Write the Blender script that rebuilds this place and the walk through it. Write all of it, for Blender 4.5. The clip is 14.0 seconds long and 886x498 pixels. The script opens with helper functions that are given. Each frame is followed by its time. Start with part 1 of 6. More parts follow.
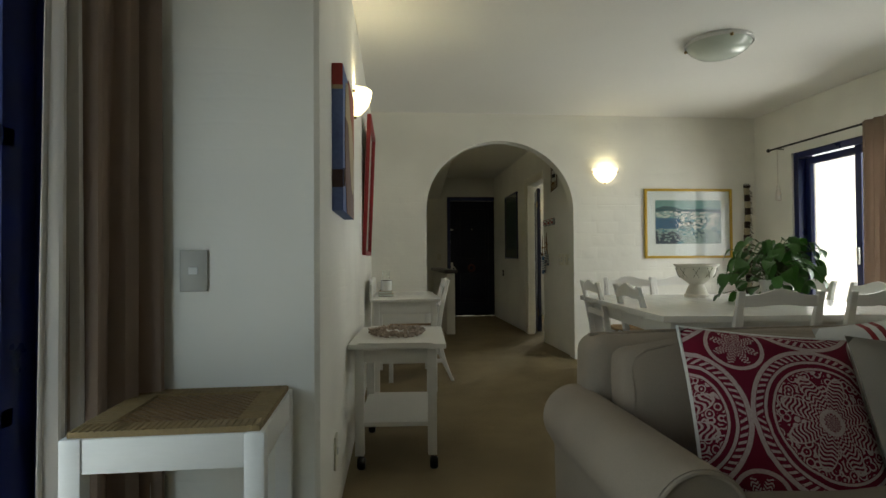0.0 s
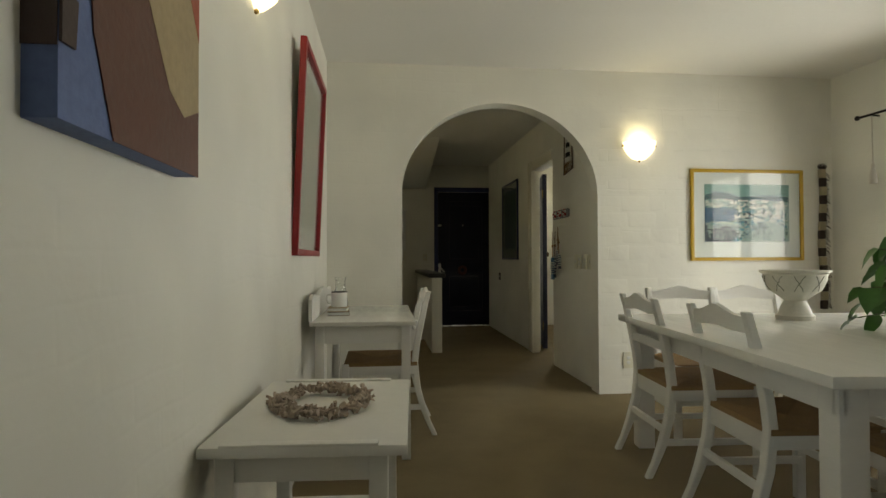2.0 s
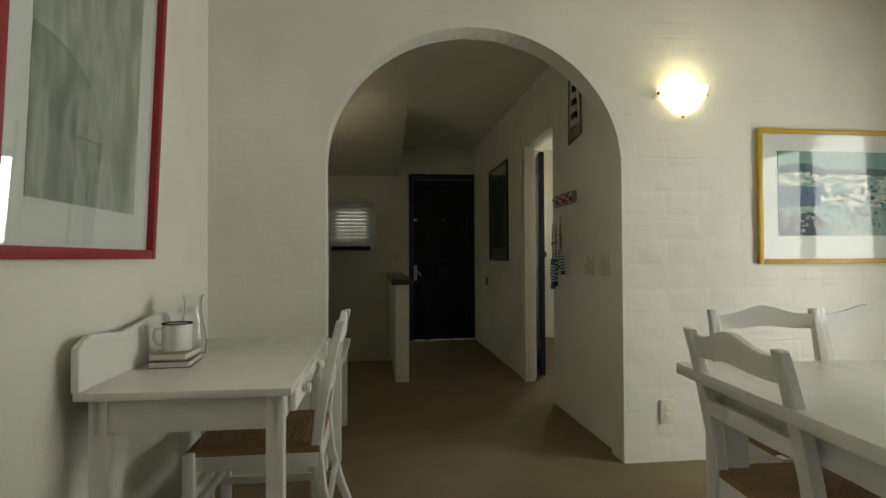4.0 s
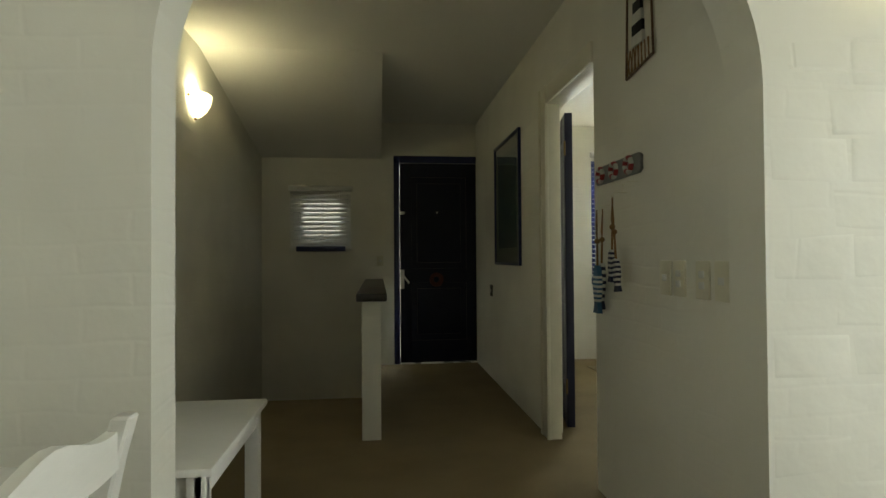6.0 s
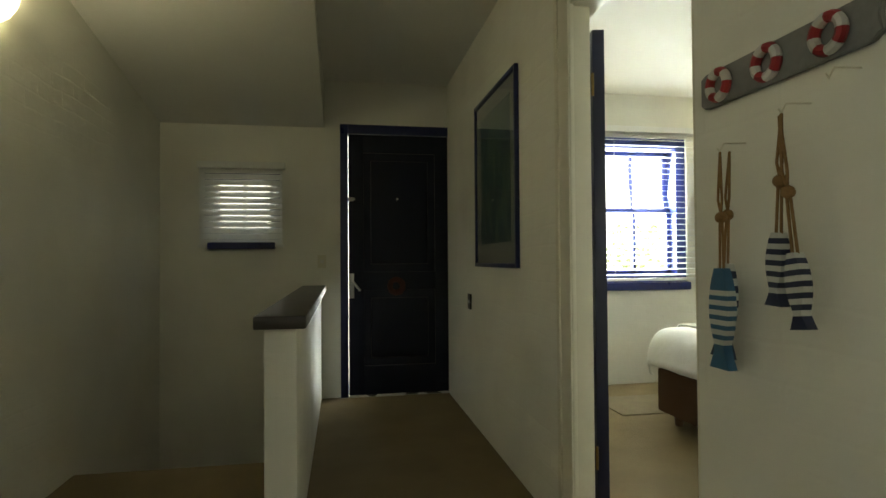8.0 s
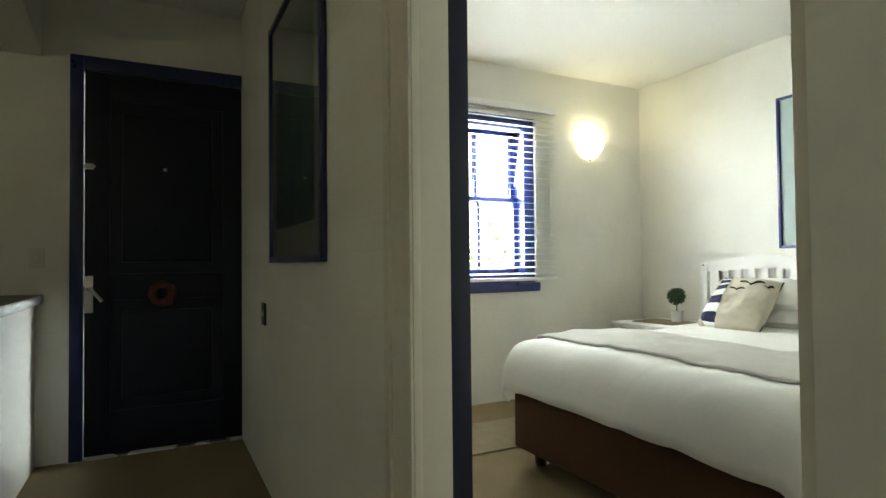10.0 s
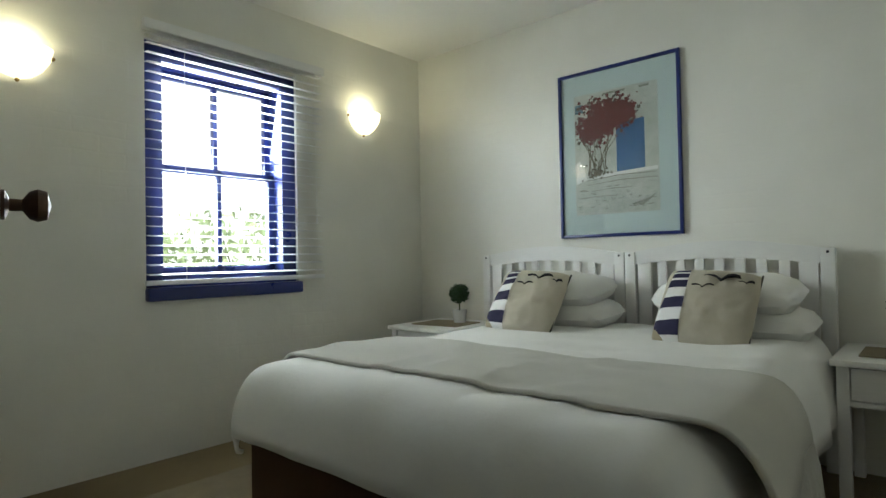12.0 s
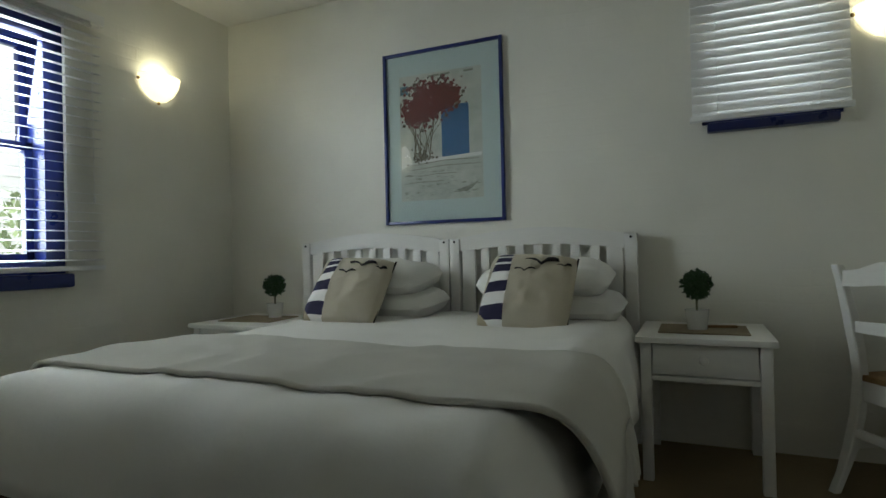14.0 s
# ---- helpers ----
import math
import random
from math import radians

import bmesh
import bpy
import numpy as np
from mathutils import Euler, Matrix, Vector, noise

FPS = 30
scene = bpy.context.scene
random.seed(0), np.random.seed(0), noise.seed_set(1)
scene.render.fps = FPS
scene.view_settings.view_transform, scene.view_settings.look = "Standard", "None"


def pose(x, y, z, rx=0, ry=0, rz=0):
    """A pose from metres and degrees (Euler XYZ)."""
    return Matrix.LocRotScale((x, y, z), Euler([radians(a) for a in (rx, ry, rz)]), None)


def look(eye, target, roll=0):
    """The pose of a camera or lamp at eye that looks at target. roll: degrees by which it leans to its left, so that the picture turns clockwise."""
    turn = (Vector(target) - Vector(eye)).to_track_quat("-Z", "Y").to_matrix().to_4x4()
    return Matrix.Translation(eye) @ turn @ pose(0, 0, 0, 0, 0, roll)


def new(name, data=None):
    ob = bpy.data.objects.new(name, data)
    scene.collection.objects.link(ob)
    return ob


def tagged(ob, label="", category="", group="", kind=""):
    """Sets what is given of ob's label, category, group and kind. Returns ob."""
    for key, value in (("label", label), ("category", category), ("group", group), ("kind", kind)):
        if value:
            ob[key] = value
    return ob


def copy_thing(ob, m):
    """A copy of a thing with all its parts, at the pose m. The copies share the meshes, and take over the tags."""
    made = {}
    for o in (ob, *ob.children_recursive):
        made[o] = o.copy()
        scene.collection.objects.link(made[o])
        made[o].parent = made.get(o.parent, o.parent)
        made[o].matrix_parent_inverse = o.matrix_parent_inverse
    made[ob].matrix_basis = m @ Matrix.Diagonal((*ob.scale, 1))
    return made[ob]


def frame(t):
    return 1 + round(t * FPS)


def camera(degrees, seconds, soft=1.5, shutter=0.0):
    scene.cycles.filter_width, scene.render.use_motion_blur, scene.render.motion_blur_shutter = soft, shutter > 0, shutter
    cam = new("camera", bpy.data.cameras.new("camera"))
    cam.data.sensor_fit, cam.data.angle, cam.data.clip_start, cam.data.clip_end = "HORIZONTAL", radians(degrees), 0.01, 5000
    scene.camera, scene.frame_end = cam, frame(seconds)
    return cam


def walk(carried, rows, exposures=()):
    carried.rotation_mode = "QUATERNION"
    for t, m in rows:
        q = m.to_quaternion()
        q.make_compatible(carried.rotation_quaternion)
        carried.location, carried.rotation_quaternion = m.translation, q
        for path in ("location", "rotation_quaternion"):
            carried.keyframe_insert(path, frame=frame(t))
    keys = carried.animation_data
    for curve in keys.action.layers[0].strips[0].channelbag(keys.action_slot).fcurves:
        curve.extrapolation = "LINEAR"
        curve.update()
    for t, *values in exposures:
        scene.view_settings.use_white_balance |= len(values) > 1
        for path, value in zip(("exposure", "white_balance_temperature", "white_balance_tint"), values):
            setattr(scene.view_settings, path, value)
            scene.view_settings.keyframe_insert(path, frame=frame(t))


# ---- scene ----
cam = camera(76.1, 14.0)
PATH = [
    (0, (-0.139, -0.307, 0.994), (0.054, 1.684, 1.031), -0.4),
    (0.5, (-0.118, 0.029, 1.001), (0.073, 2.02, 1.038), -0.4),
    (1, (-0.053, 0.393, 0.996), (0.144, 2.383, 1.035), -0.3),
    (1.5, (0.004, 0.745, 0.998), (0.208, 2.734, 1.036), -0.3),
    (2, (0.068, 1.079, 1.011), (0.292, 3.066, 1.046), -0.2),
    (2.5, (0.191, 1.413, 1.015), (0.423, 3.399, 1.051), -0.3),
    (3, (0.284, 1.749, 1.019), (0.524, 3.734, 1.054), -0.3),
    (5.5, (0.687, 3.497, 1.048), (0.924, 5.483, 1.08), -0.3),
    (6, (0.73, 3.836, 1.057), (0.957, 5.822, 1.089), -0.4),
    (6.5, (0.761, 4.166, 1.054), (0.986, 6.153, 1.086), -0.3),
    (7, (0.805, 4.51, 1.056), (1.027, 6.498, 1.086), -0.4),
    (9.5, (1.15, 5.873, 1.004), (1.922, 7.717, 1.054), -0.5),
    (10, (1.283, 6.079, 0.996), (2.185, 7.863, 1.042), -0.6),
    (10.5, (1.409, 6.255, 0.993), (2.451, 7.961, 1.04), -0.9),
    (11, (1.545, 6.379, 1.005), (2.782, 7.949, 1.038), -0.8),
    (11.5, (1.721, 6.491, 0.991), (3.084, 7.954, 1.021), -1.1),
    (12, (1.843, 6.637, 0.955), (3.341, 7.961, 0.99), -1.1),
    (12.5, (1.973, 6.68, 0.926), (3.564, 7.892, 0.953), -1.2),
    (13, (2.041, 6.717, 0.897), (3.709, 7.82, 0.918), -1.2),
    (13.5, (2.051, 6.73, 0.897), (3.793, 7.713, 0.913), -1.2),
    (14, (2.035, 6.736, 0.902), (3.86, 7.553, 0.914), -1.3),
]
walk(cam, [(t, look(eye, target, roll)) for t, eye, target, roll in PATH], [(0.0, 1.0, 6900, 5), (1.5, 1.2, 7500, 6), (3.0, 1.15, 7500, 5), (5.5, 1.35, 7000, 2), (7.0, 1.9, 7400, -3), (9.5, 2.25, 6600, 1), (10.5, 1.57, 6450, 2), (11.5, 1.15, 6250, 1), (12.5, 0.7, 6150, 3), (14.0, 0.22, 6150, 2)])

# ---- light ----
world = bpy.data.worlds.new("world")
scene.world = world
world.use_nodes = True
wn = world.node_tree
sky = wn.nodes.new("ShaderNodeTexSky")
sky.sky_type, sky.sun_disc = "NISHITA", False
sky.sun_elevation, sky.sun_rotation = radians(62), radians(180)
wn.nodes["Background"].inputs["Strength"].default_value = 0.12
wn.links.new(sky.outputs["Color"], wn.nodes["Background"].inputs["Color"])


def lamp(name, kind, m, energy, color=(1, 1, 1), **more):
    data = bpy.data.lights.new(name, kind)
    data.energy, data.color = energy, color
    if "size" in more:
        data.shape, data.size, data.size_y = "RECTANGLE", more["size"], more["size_y"]
    if "spread" in more:
        data.spread = radians(more["spread"])
    if "radius" in more:
        data.shadow_soft_size = more["radius"]
    ob = new(name, data)
    ob.matrix_world = m
    return ob


sun = lamp("sun", "SUN", look((0, -4, 8), (0, 0, 0)), 5.0, (1, 0.96, 0.9))
sun.data.angle = radians(0.5)
DAY = (0.93, 0.97, 1.0)
lamp("daylight_garden_door", "AREA", look((-1.12, 0.22, 0.72), (0.6, 0.15, 0.72)), 6.0, (0.70, 0.88, 1.0), size=1.3, size_y=1.3)
lamp("daylight_patio_door", "AREA", look((3.80, 3.5, 1.05), (2.0, 3.4, 0.9)), 27, DAY, size=1.9, size_y=1.8, spread=138)
lamp("daylight_bedroom", "AREA", look((3.37, 9.72, 1.42), (3.3, 8.0, 1.0)), 34, DAY, size=0.75, size_y=1.1)
lamp("daylight_bedroom_high", "AREA", look((5.02, 6.43, 1.75), (4.0, 6.43, 1.5)), 4.5, DAY, size=0.5, size_y=0.5)
lamp("daylight_hall", "AREA", look((0.17, 9.72, 1.5), (0.2, 8.0, 1.2)), 0.06, DAY, size=0.5, size_y=0.5)
lamp("daylight_door_gap", "AREA", look((0.9445, 9.490, 0.45), (0.742, 9.14, 0.45)), 0.2, DAY, size=0.004, size_y=0.8, spread=100)
WARM = (1.0, 0.88, 0.58)

# ---- materials ----


def mat(name, color, rough=0.6, metal=0.0, vary=0.06, scale=6.0, grain=60.0, bump=0.15, depth=0.004, stretch=(1, 1, 1), spec=0.5, emit=0.0, second=None, mix=0.5):
    """A surface with broad stains and fine grain in colour, gloss and relief."""
    m = bpy.data.materials.new(name)
    m.use_nodes = True
    n, l = m.node_tree.nodes, m.node_tree.links
    b = n["Principled BSDF"]
    b.inputs["Metallic"].default_value, b.inputs["Specular IOR Level"].default_value = metal, spec
    co = n.new("ShaderNodeTexCoord")
    mp = n.new("ShaderNodeMapping")
    mp.inputs["Scale"].default_value = stretch
    l.new(co.outputs["Object"], mp.inputs["Vector"])
    big, fine = n.new("ShaderNodeTexNoise"), n.new("ShaderNodeTexNoise")
    big.inputs["Scale"].default_value, big.inputs["Detail"].default_value = scale, 4
    fine.inputs["Scale"].default_value, fine.inputs["Detail"].default_value = grain, 5
    for t in (big, fine):
        l.new(mp.outputs["Vector"], t.inputs["Vector"])
    ramp = n.new("ShaderNodeValToRGB")
    dark = second or tuple(c * (1 - 2.2 * vary) for c in color)
    ramp.color_ramp.elements[0].position, ramp.color_ramp.elements[1].position = 0.5 - mix / 2, 0.5 + mix / 2
    ramp.color_ramp.elements[0].color = (*dark, 1)
    ramp.color_ramp.elements[1].color = (*color, 1)
    mixn = n.new("ShaderNodeMath")
    mixn.operation = "MULTIPLY_ADD"
    mixn.inputs[1].default_value = 0.45
    l.new(fine.outputs["Fac"], mixn.inputs[0])
    half = n.new("ShaderNodeMath")
    half.operation = "MULTIPLY"
    half.inputs[1].default_value = 0.55
    l.new(big.outputs["Fac"], half.inputs[0])
    l.new(half.outputs[0], mixn.inputs[2])
    l.new(mixn.outputs[0], ramp.inputs["Fac"])
    l.new(ramp.outputs["Color"], b.inputs["Base Color"])
    rr = n.new("ShaderNodeMapRange")
    rr.inputs["To Min"].default_value, rr.inputs["To Max"].default_value = max(rough - 0.08, 0.02), min(rough + 0.08, 1)
    l.new(big.outputs["Fac"], rr.inputs["Value"])
    l.new(rr.outputs["Result"], b.inputs["Roughness"])
    if bump:
        bp = n.new("ShaderNodeBump")
        bp.inputs["Strength"].default_value, bp.inputs["Distance"].default_value = bump, depth
        l.new(fine.outputs["Fac"], bp.inputs["Height"])
        l.new(bp.outputs["Normal"], b.inputs["Normal"])
    if emit:
        b.inputs["Emission Color"].default_value = (*color, 1)
        b.inputs["Emission Strength"].default_value = emit
    return m


def wall_mat(name, color, along, amount=0.5, brick=(0.222, 0.075)):
    """White paint over brushed mortar and brick: joints, lumps and brush marks in relief."""
    m = bpy.data.materials.new(name)
    m.use_nodes = True
    n, l = m.node_tree.nodes, m.node_tree.links
    b = n["Principled BSDF"]
    b.inputs["Roughness"].default_value, b.inputs["Specular IOR Level"].default_value = 0.5, 0.35
    geo = n.new("ShaderNodeNewGeometry")
    sep, com = n.new("ShaderNodeSeparateXYZ"), n.new("ShaderNodeCombineXYZ")
    l.new(geo.outputs["Position"], sep.inputs[0])
    l.new(sep.outputs["X" if along == "x" else "Y"], com.inputs["X"])
    l.new(sep.outputs["Z"], com.inputs["Y"])
    wob = n.new("ShaderNodeTexNoise")
    wob.inputs["Scale"].default_value = 3.0
    l.new(geo.outputs["Position"], wob.inputs["Vector"])
    add = n.new("ShaderNodeVectorMath")
    add.operation = "MULTIPLY_ADD"
    add.inputs[1].default_value = (0.06, 0.05, 0.05)
    l.new(wob.outputs["Color"], add.inputs[0])
    l.new(com.outputs[0], add.inputs[2])
    br = n.new("ShaderNodeTexBrick")
    br.inputs["Scale"].default_value, br.inputs["Brick Width"].default_value, br.inputs["Row Height"].default_value = 1.0, *brick
    br.inputs["Mortar Size"].default_value, br.inputs["Mortar Smooth"].default_value = 0.009, 1.0
    br.inputs["Color1"].default_value = br.inputs["Color2"].default_value = (1, 1, 1, 1)
    br.inputs["Mortar"].default_value = (0, 0, 0, 1)
    l.new(add.outputs[0], br.inputs["Vector"])
    lump, fine = n.new("ShaderNodeTexNoise"), n.new("ShaderNodeTexNoise")
    lump.inputs["Scale"].default_value, lump.inputs["Detail"].default_value = 9, 3
    fine.inputs["Scale"].default_value, fine.inputs["Detail"].default_value = 90, 4
    for t in (lump, fine):
        l.new(geo.outputs["Position"], t.inputs["Vector"])
    mask = n.new("ShaderNodeTexNoise")
    mask.inputs["Scale"].default_value = 1.7
    l.new(geo.outputs["Position"], mask.inputs["Vector"])
    mr = n.new("ShaderNodeMapRange")
    mr.inputs["From Min"].default_value, mr.inputs["From Max"].default_value = 0.35, 0.65
    l.new(mask.outputs["Fac"], mr.inputs["Value"])
    mu = n.new("ShaderNodeMath")
    mu.operation = "MULTIPLY"
    l.new(br.outputs["Color"], mu.inputs[0])
    l.new(mr.outputs["Result"], mu.inputs[1])
    b1, b2, b3 = (n.new("ShaderNodeBump") for _ in range(3))
    for bp, s, d, src in ((b1, amount, 0.006, mu.outputs[0]), (b2, 0.5 * amount + 0.22, 0.012, lump.outputs["Fac"]), (b3, 0.12, 0.002, fine.outputs["Fac"])):
        bp.inputs["Strength"].default_value, bp.inputs["Distance"].default_value = s, d
        l.new(src, bp.inputs["Height"])
    l.new(b1.outputs["Normal"], b2.inputs["Normal"])
    l.new(b2.outputs["Normal"], b3.inputs["Normal"])
    l.new(b3.outputs["Normal"], b.inputs["Normal"])
    ramp = n.new("ShaderNodeValToRGB")
    ramp.color_ramp.elements[0].color = (*(c * 0.9 for c in color), 1)
    ramp.color_ramp.elements[1].color = (*color, 1)
    ramp.color_ramp.elements[0].position, ramp.color_ramp.elements[1].position = 0.3, 0.6
    l.new(mask.outputs["Fac"], ramp.inputs["Fac"])
    l.new(ramp.outputs["Color"], b.inputs["Base Color"])
    return m


WHITE = (0.80, 0.785, 0.71)
M = {}
M["wall_x"] = wall_mat("wall_paint_x", WHITE, "x", 0.10)
M["wall_y"] = wall_mat("wall_paint_y", WHITE, "y", 0.12)
M["wall_smooth"] = wall_mat("wall_paint_smooth", WHITE, "y", 0.08)
M["ceiling"] = mat("ceiling_paint", (0.80, 0.79, 0.75), 0.75, vary=0.02, scale=2, grain=40, bump=0.08)
M["carpet"] = mat("carpet", (0.33, 0.262, 0.155), 0.95, vary=0.16, scale=3.2, grain=420, bump=0.9, depth=0.006, spec=0.1)
M["white"] = mat("white_painted_wood", (0.80, 0.79, 0.75), 0.38, vary=0.035, scale=5, grain=30, bump=0.12, depth=0.002, stretch=(1, 1, 6))
M["gloss_white"] = mat("gloss_white_paint", (0.80, 0.79, 0.74), 0.22, vary=0.03, scale=5, grain=25, bump=0.06, depth=0.002, stretch=(6, 1, 1))
M["cream"] = mat("cream_door_casing", (0.74, 0.71, 0.60), 0.45, vary=0.04, scale=4, grain=40, bump=0.12, depth=0.002)
M["navy"] = mat("navy_gloss_paint", (0.010, 0.016, 0.085), 0.3, vary=0.1, scale=6, grain=40, bump=0.1, depth=0.002)
M["blue"] = mat("blue_gloss_paint", (0.011, 0.023, 0.15), 0.3, vary=0.1, scale=6, grain=40, bump=0.1, depth=0.002)
M["navy_dark"] = mat("dark_navy_door_paint", (0.006, 0.009, 0.040), 0.4, vary=0.1, scale=6, grain=40, bump=0.1, depth=0.002)
M["black"] = mat("black_door_paint", (0.004, 0.0062, 0.022), 0.45, vary=0.15, scale=5, grain=30, bump=0.15, depth=0.003, spec=0.3)
M["dark"] = mat("dark_metal", (0.02, 0.018, 0.016), 0.4, metal=0.6, vary=0.1)
M["chrome"] = mat("brushed_steel", (0.55, 0.54, 0.5), 0.28, metal=1.0, vary=0.05)
M["brass"] = mat("aged_brass", (0.36, 0.25, 0.1), 0.35, metal=1.0, vary=0.12)
M["capwood"] = mat("dark_cap_wood", (0.035, 0.03, 0.03), 0.35, vary=0.15, stretch=(1, 6, 1))
M["sofa"] = mat("taupe_cotton", (0.36, 0.30, 0.235), 0.9, vary=0.10, scale=4, grain=260, bump=0.4, depth=0.003, spec=0.2)
M["greycloth"] = mat("grey_linen", (0.26, 0.23, 0.19), 0.9, vary=0.06, scale=5, grain=300, bump=0.4, depth=0.003, spec=0.2)
M["curtain"] = mat("taupe_curtain", (0.36, 0.265, 0.20), 0.85, vary=0.07, scale=4, grain=240, bump=0.25, spec=0.2)
M["sheer"] = mat("curtain_lining", (0.62, 0.58, 0.52), 0.8, vary=0.04, scale=4, grain=240, bump=0.2, spec=0.2)
for key in ("curtain", "sheer"):
    cn, ck = M[key].node_tree.nodes, M[key].node_tree.links
    thin, blend = cn.new("ShaderNodeBsdfTranslucent"), cn.new("ShaderNodeMixShader")
    thin.inputs["Color"].default_value = (0.42, 0.34, 0.29, 1) if key == "curtain" else (0.75, 0.72, 0.66, 1)
    blend.inputs[0].default_value = 0.3
    ck.new(cn["Principled BSDF"].outputs[0], blend.inputs[1])
    ck.new(thin.outputs[0], blend.inputs[2])
    ck.new(blend.outputs[0], cn["Material Output"].inputs["Surface"])
M["linen"] = mat("white_bed_linen", (0.78, 0.77, 0.74), 0.85, vary=0.03, scale=3, grain=200, bump=0.25, depth=0.003, spec=0.2)
M["bedding"] = mat("crumpled_white_cotton", (0.76, 0.75, 0.71), 0.85, vary=0.02, scale=3, grain=7, bump=0.22, depth=0.02, spec=0.2)
M["throw"] = mat("oatmeal_throw", (0.57, 0.555, 0.50), 0.92, vary=0.07, scale=5, grain=340, bump=0.6, depth=0.004, spec=0.15)
M["divan"] = mat("brown_divan_velour", (0.085, 0.042, 0.02), 0.85, vary=0.15, scale=6, grain=280, bump=0.35, depth=0.003, spec=0.2)
M["rush"] = mat("woven_rush", (0.36, 0.22, 0.09), 0.7, vary=0.2, scale=12, grain=160, bump=0.6, depth=0.006)
M["cane"] = mat("cane_weave_brown", (0.24, 0.145, 0.06), 0.6, vary=0.2, scale=20, grain=160, bump=0.6, depth=0.006)
M["leaf"] = mat("plant_leaf", (0.055, 0.18, 0.025), 0.35, vary=0.2, scale=9, grain=50, bump=0.15)
M["topiary"] = mat("topiary_green", (0.02, 0.065, 0.012), 0.7, vary=0.25, scale=20, grain=90, bump=0.4)
M["stem"] = mat("plant_stem", (0.06, 0.08, 0.02), 0.6, vary=0.15)
M["urn"] = mat("cream_crackle_stone", (0.68, 0.65, 0.56), 0.6, vary=0.08, scale=14, grain=70, bump=0.3)
M["ceramic"] = mat("white_ceramic", (0.75, 0.75, 0.72), 0.2, vary=0.02, bump=0.02)
M["beige_plastic"] = mat("ivory_plastic", (0.72, 0.69, 0.56), 0.4, vary=0.04, bump=0.04)
M["grey_plastic"] = mat("grey_switch_plate", (0.42, 0.41, 0.36), 0.4, vary=0.04, bump=0.04)
M["shell"] = mat("dried_shells", (0.62, 0.50, 0.40), 0.65, vary=0.36, scale=30, grain=90, bump=0.4)
M["rope"] = mat("jute_rope", (0.30, 0.17, 0.065), 0.9, vary=0.2, scale=30, grain=200, bump=0.6)
M["red"] = mat("red_painted_frame", (0.32, 0.015, 0.02), 0.4, vary=0.1)
M["yellow"] = mat("ochre_gilt_frame", (0.58, 0.36, 0.03), 0.35, vary=0.12, scale=12)
M["mount"] = mat("picture_mount", (0.70, 0.74, 0.70), 0.7, vary=0.02, bump=0.03)
M["mount_blue"] = mat("pale_blue_mount", (0.46, 0.56, 0.54), 0.7, vary=0.02, bump=0.03)
M["brown"] = mat("brown_wood", (0.12, 0.06, 0.025), 0.5, vary=0.2, stretch=(1, 1, 5))
M["stripe_dark"] = mat("dark_brown_weave", (0.035, 0.02, 0.012), 0.9, vary=0.2, grain=200, bump=0.5)
M["stripe_light"] = mat("cream_weave", (0.42, 0.36, 0.24), 0.9, vary=0.1, grain=200, bump=0.5)
M["cush_beige"] = mat("natural_canvas", (0.52, 0.475, 0.375), 0.9, vary=0.08, scale=5, grain=300, bump=0.5, depth=0.003, spec=0.2)
M["cush_navy"] = mat("navy_print", (0.018, 0.016, 0.055), 0.9, vary=0.1, grain=300, bump=0.3)
M["ink"] = mat("black_print", (0.012, 0.012, 0.014), 0.8, vary=0.1)
M["fish_blue"] = mat("fish_blue_paint", (0.03, 0.12, 0.24), 0.5, vary=0.15)
M["fish_white"] = mat("fish_white_paint", (0.62, 0.62, 0.58), 0.5, vary=0.08)
M["fish_navy"] = mat("fish_navy_paint", (0.012, 0.018, 0.06), 0.5, vary=0.12)
M["greywood"] = mat("grey_washed_board", (0.24, 0.24, 0.24), 0.6, vary=0.15, stretch=(1, 5, 1))
M["blind"] = mat("white_blind_slat", (0.78, 0.78, 0.76), 0.35, vary=0.02, bump=0.03)
M["rug"] = mat("jute_mat", (0.30, 0.245, 0.155), 0.9, vary=0.15, scale=12, grain=200, bump=0.7)
M["garden"] = mat("pale_paving", (0.45, 0.43, 0.38), 0.85, vary=0.1, scale=2, grain=40)
# white for the walls added outside as bright backdrop
M["plaster_out"] = mat("white_backdrop_paint", (0.78, 0.77, 0.72), 0.8, vary=0.04)
M["shrub"] = mat("shrub_leaf", (0.42, 0.52, 0.24), 0.7, vary=0.2)
shade = bpy.data.materials.new("lit_opal_glass")
shade.use_nodes = True
sn, sl_ = shade.node_tree.nodes, shade.node_tree.links
sb = sn["Principled BSDF"]
sb.inputs["Base Color"].default_value, sb.inputs["Roughness"].default_value = (0.72, 0.70, 0.60, 1), 0.25
sb.inputs["Emission Color"].default_value, sb.inputs["Emission Strength"].default_value = (1.0, 0.90, 0.68, 1), 1.0
st_, sx_ = sn.new("ShaderNodeBsdfTranslucent"), sn.new("ShaderNodeMixShader")
st_.inputs["Color"].default_value = (0.88, 0.86, 0.76, 1)
sx_.inputs[0].default_value = 0.5
sl_.new(sb.outputs[0], sx_.inputs[1])
sl_.new(st_.outputs[0], sx_.inputs[2])
sl_.new(sx_.outputs[0], sn["Material Output"].inputs["Surface"])
M["lit_shade"] = shade
M["opal"] = mat("unlit_opal_glass", (0.62, 0.68, 0.60), 0.18, vary=0.03, bump=0.02)

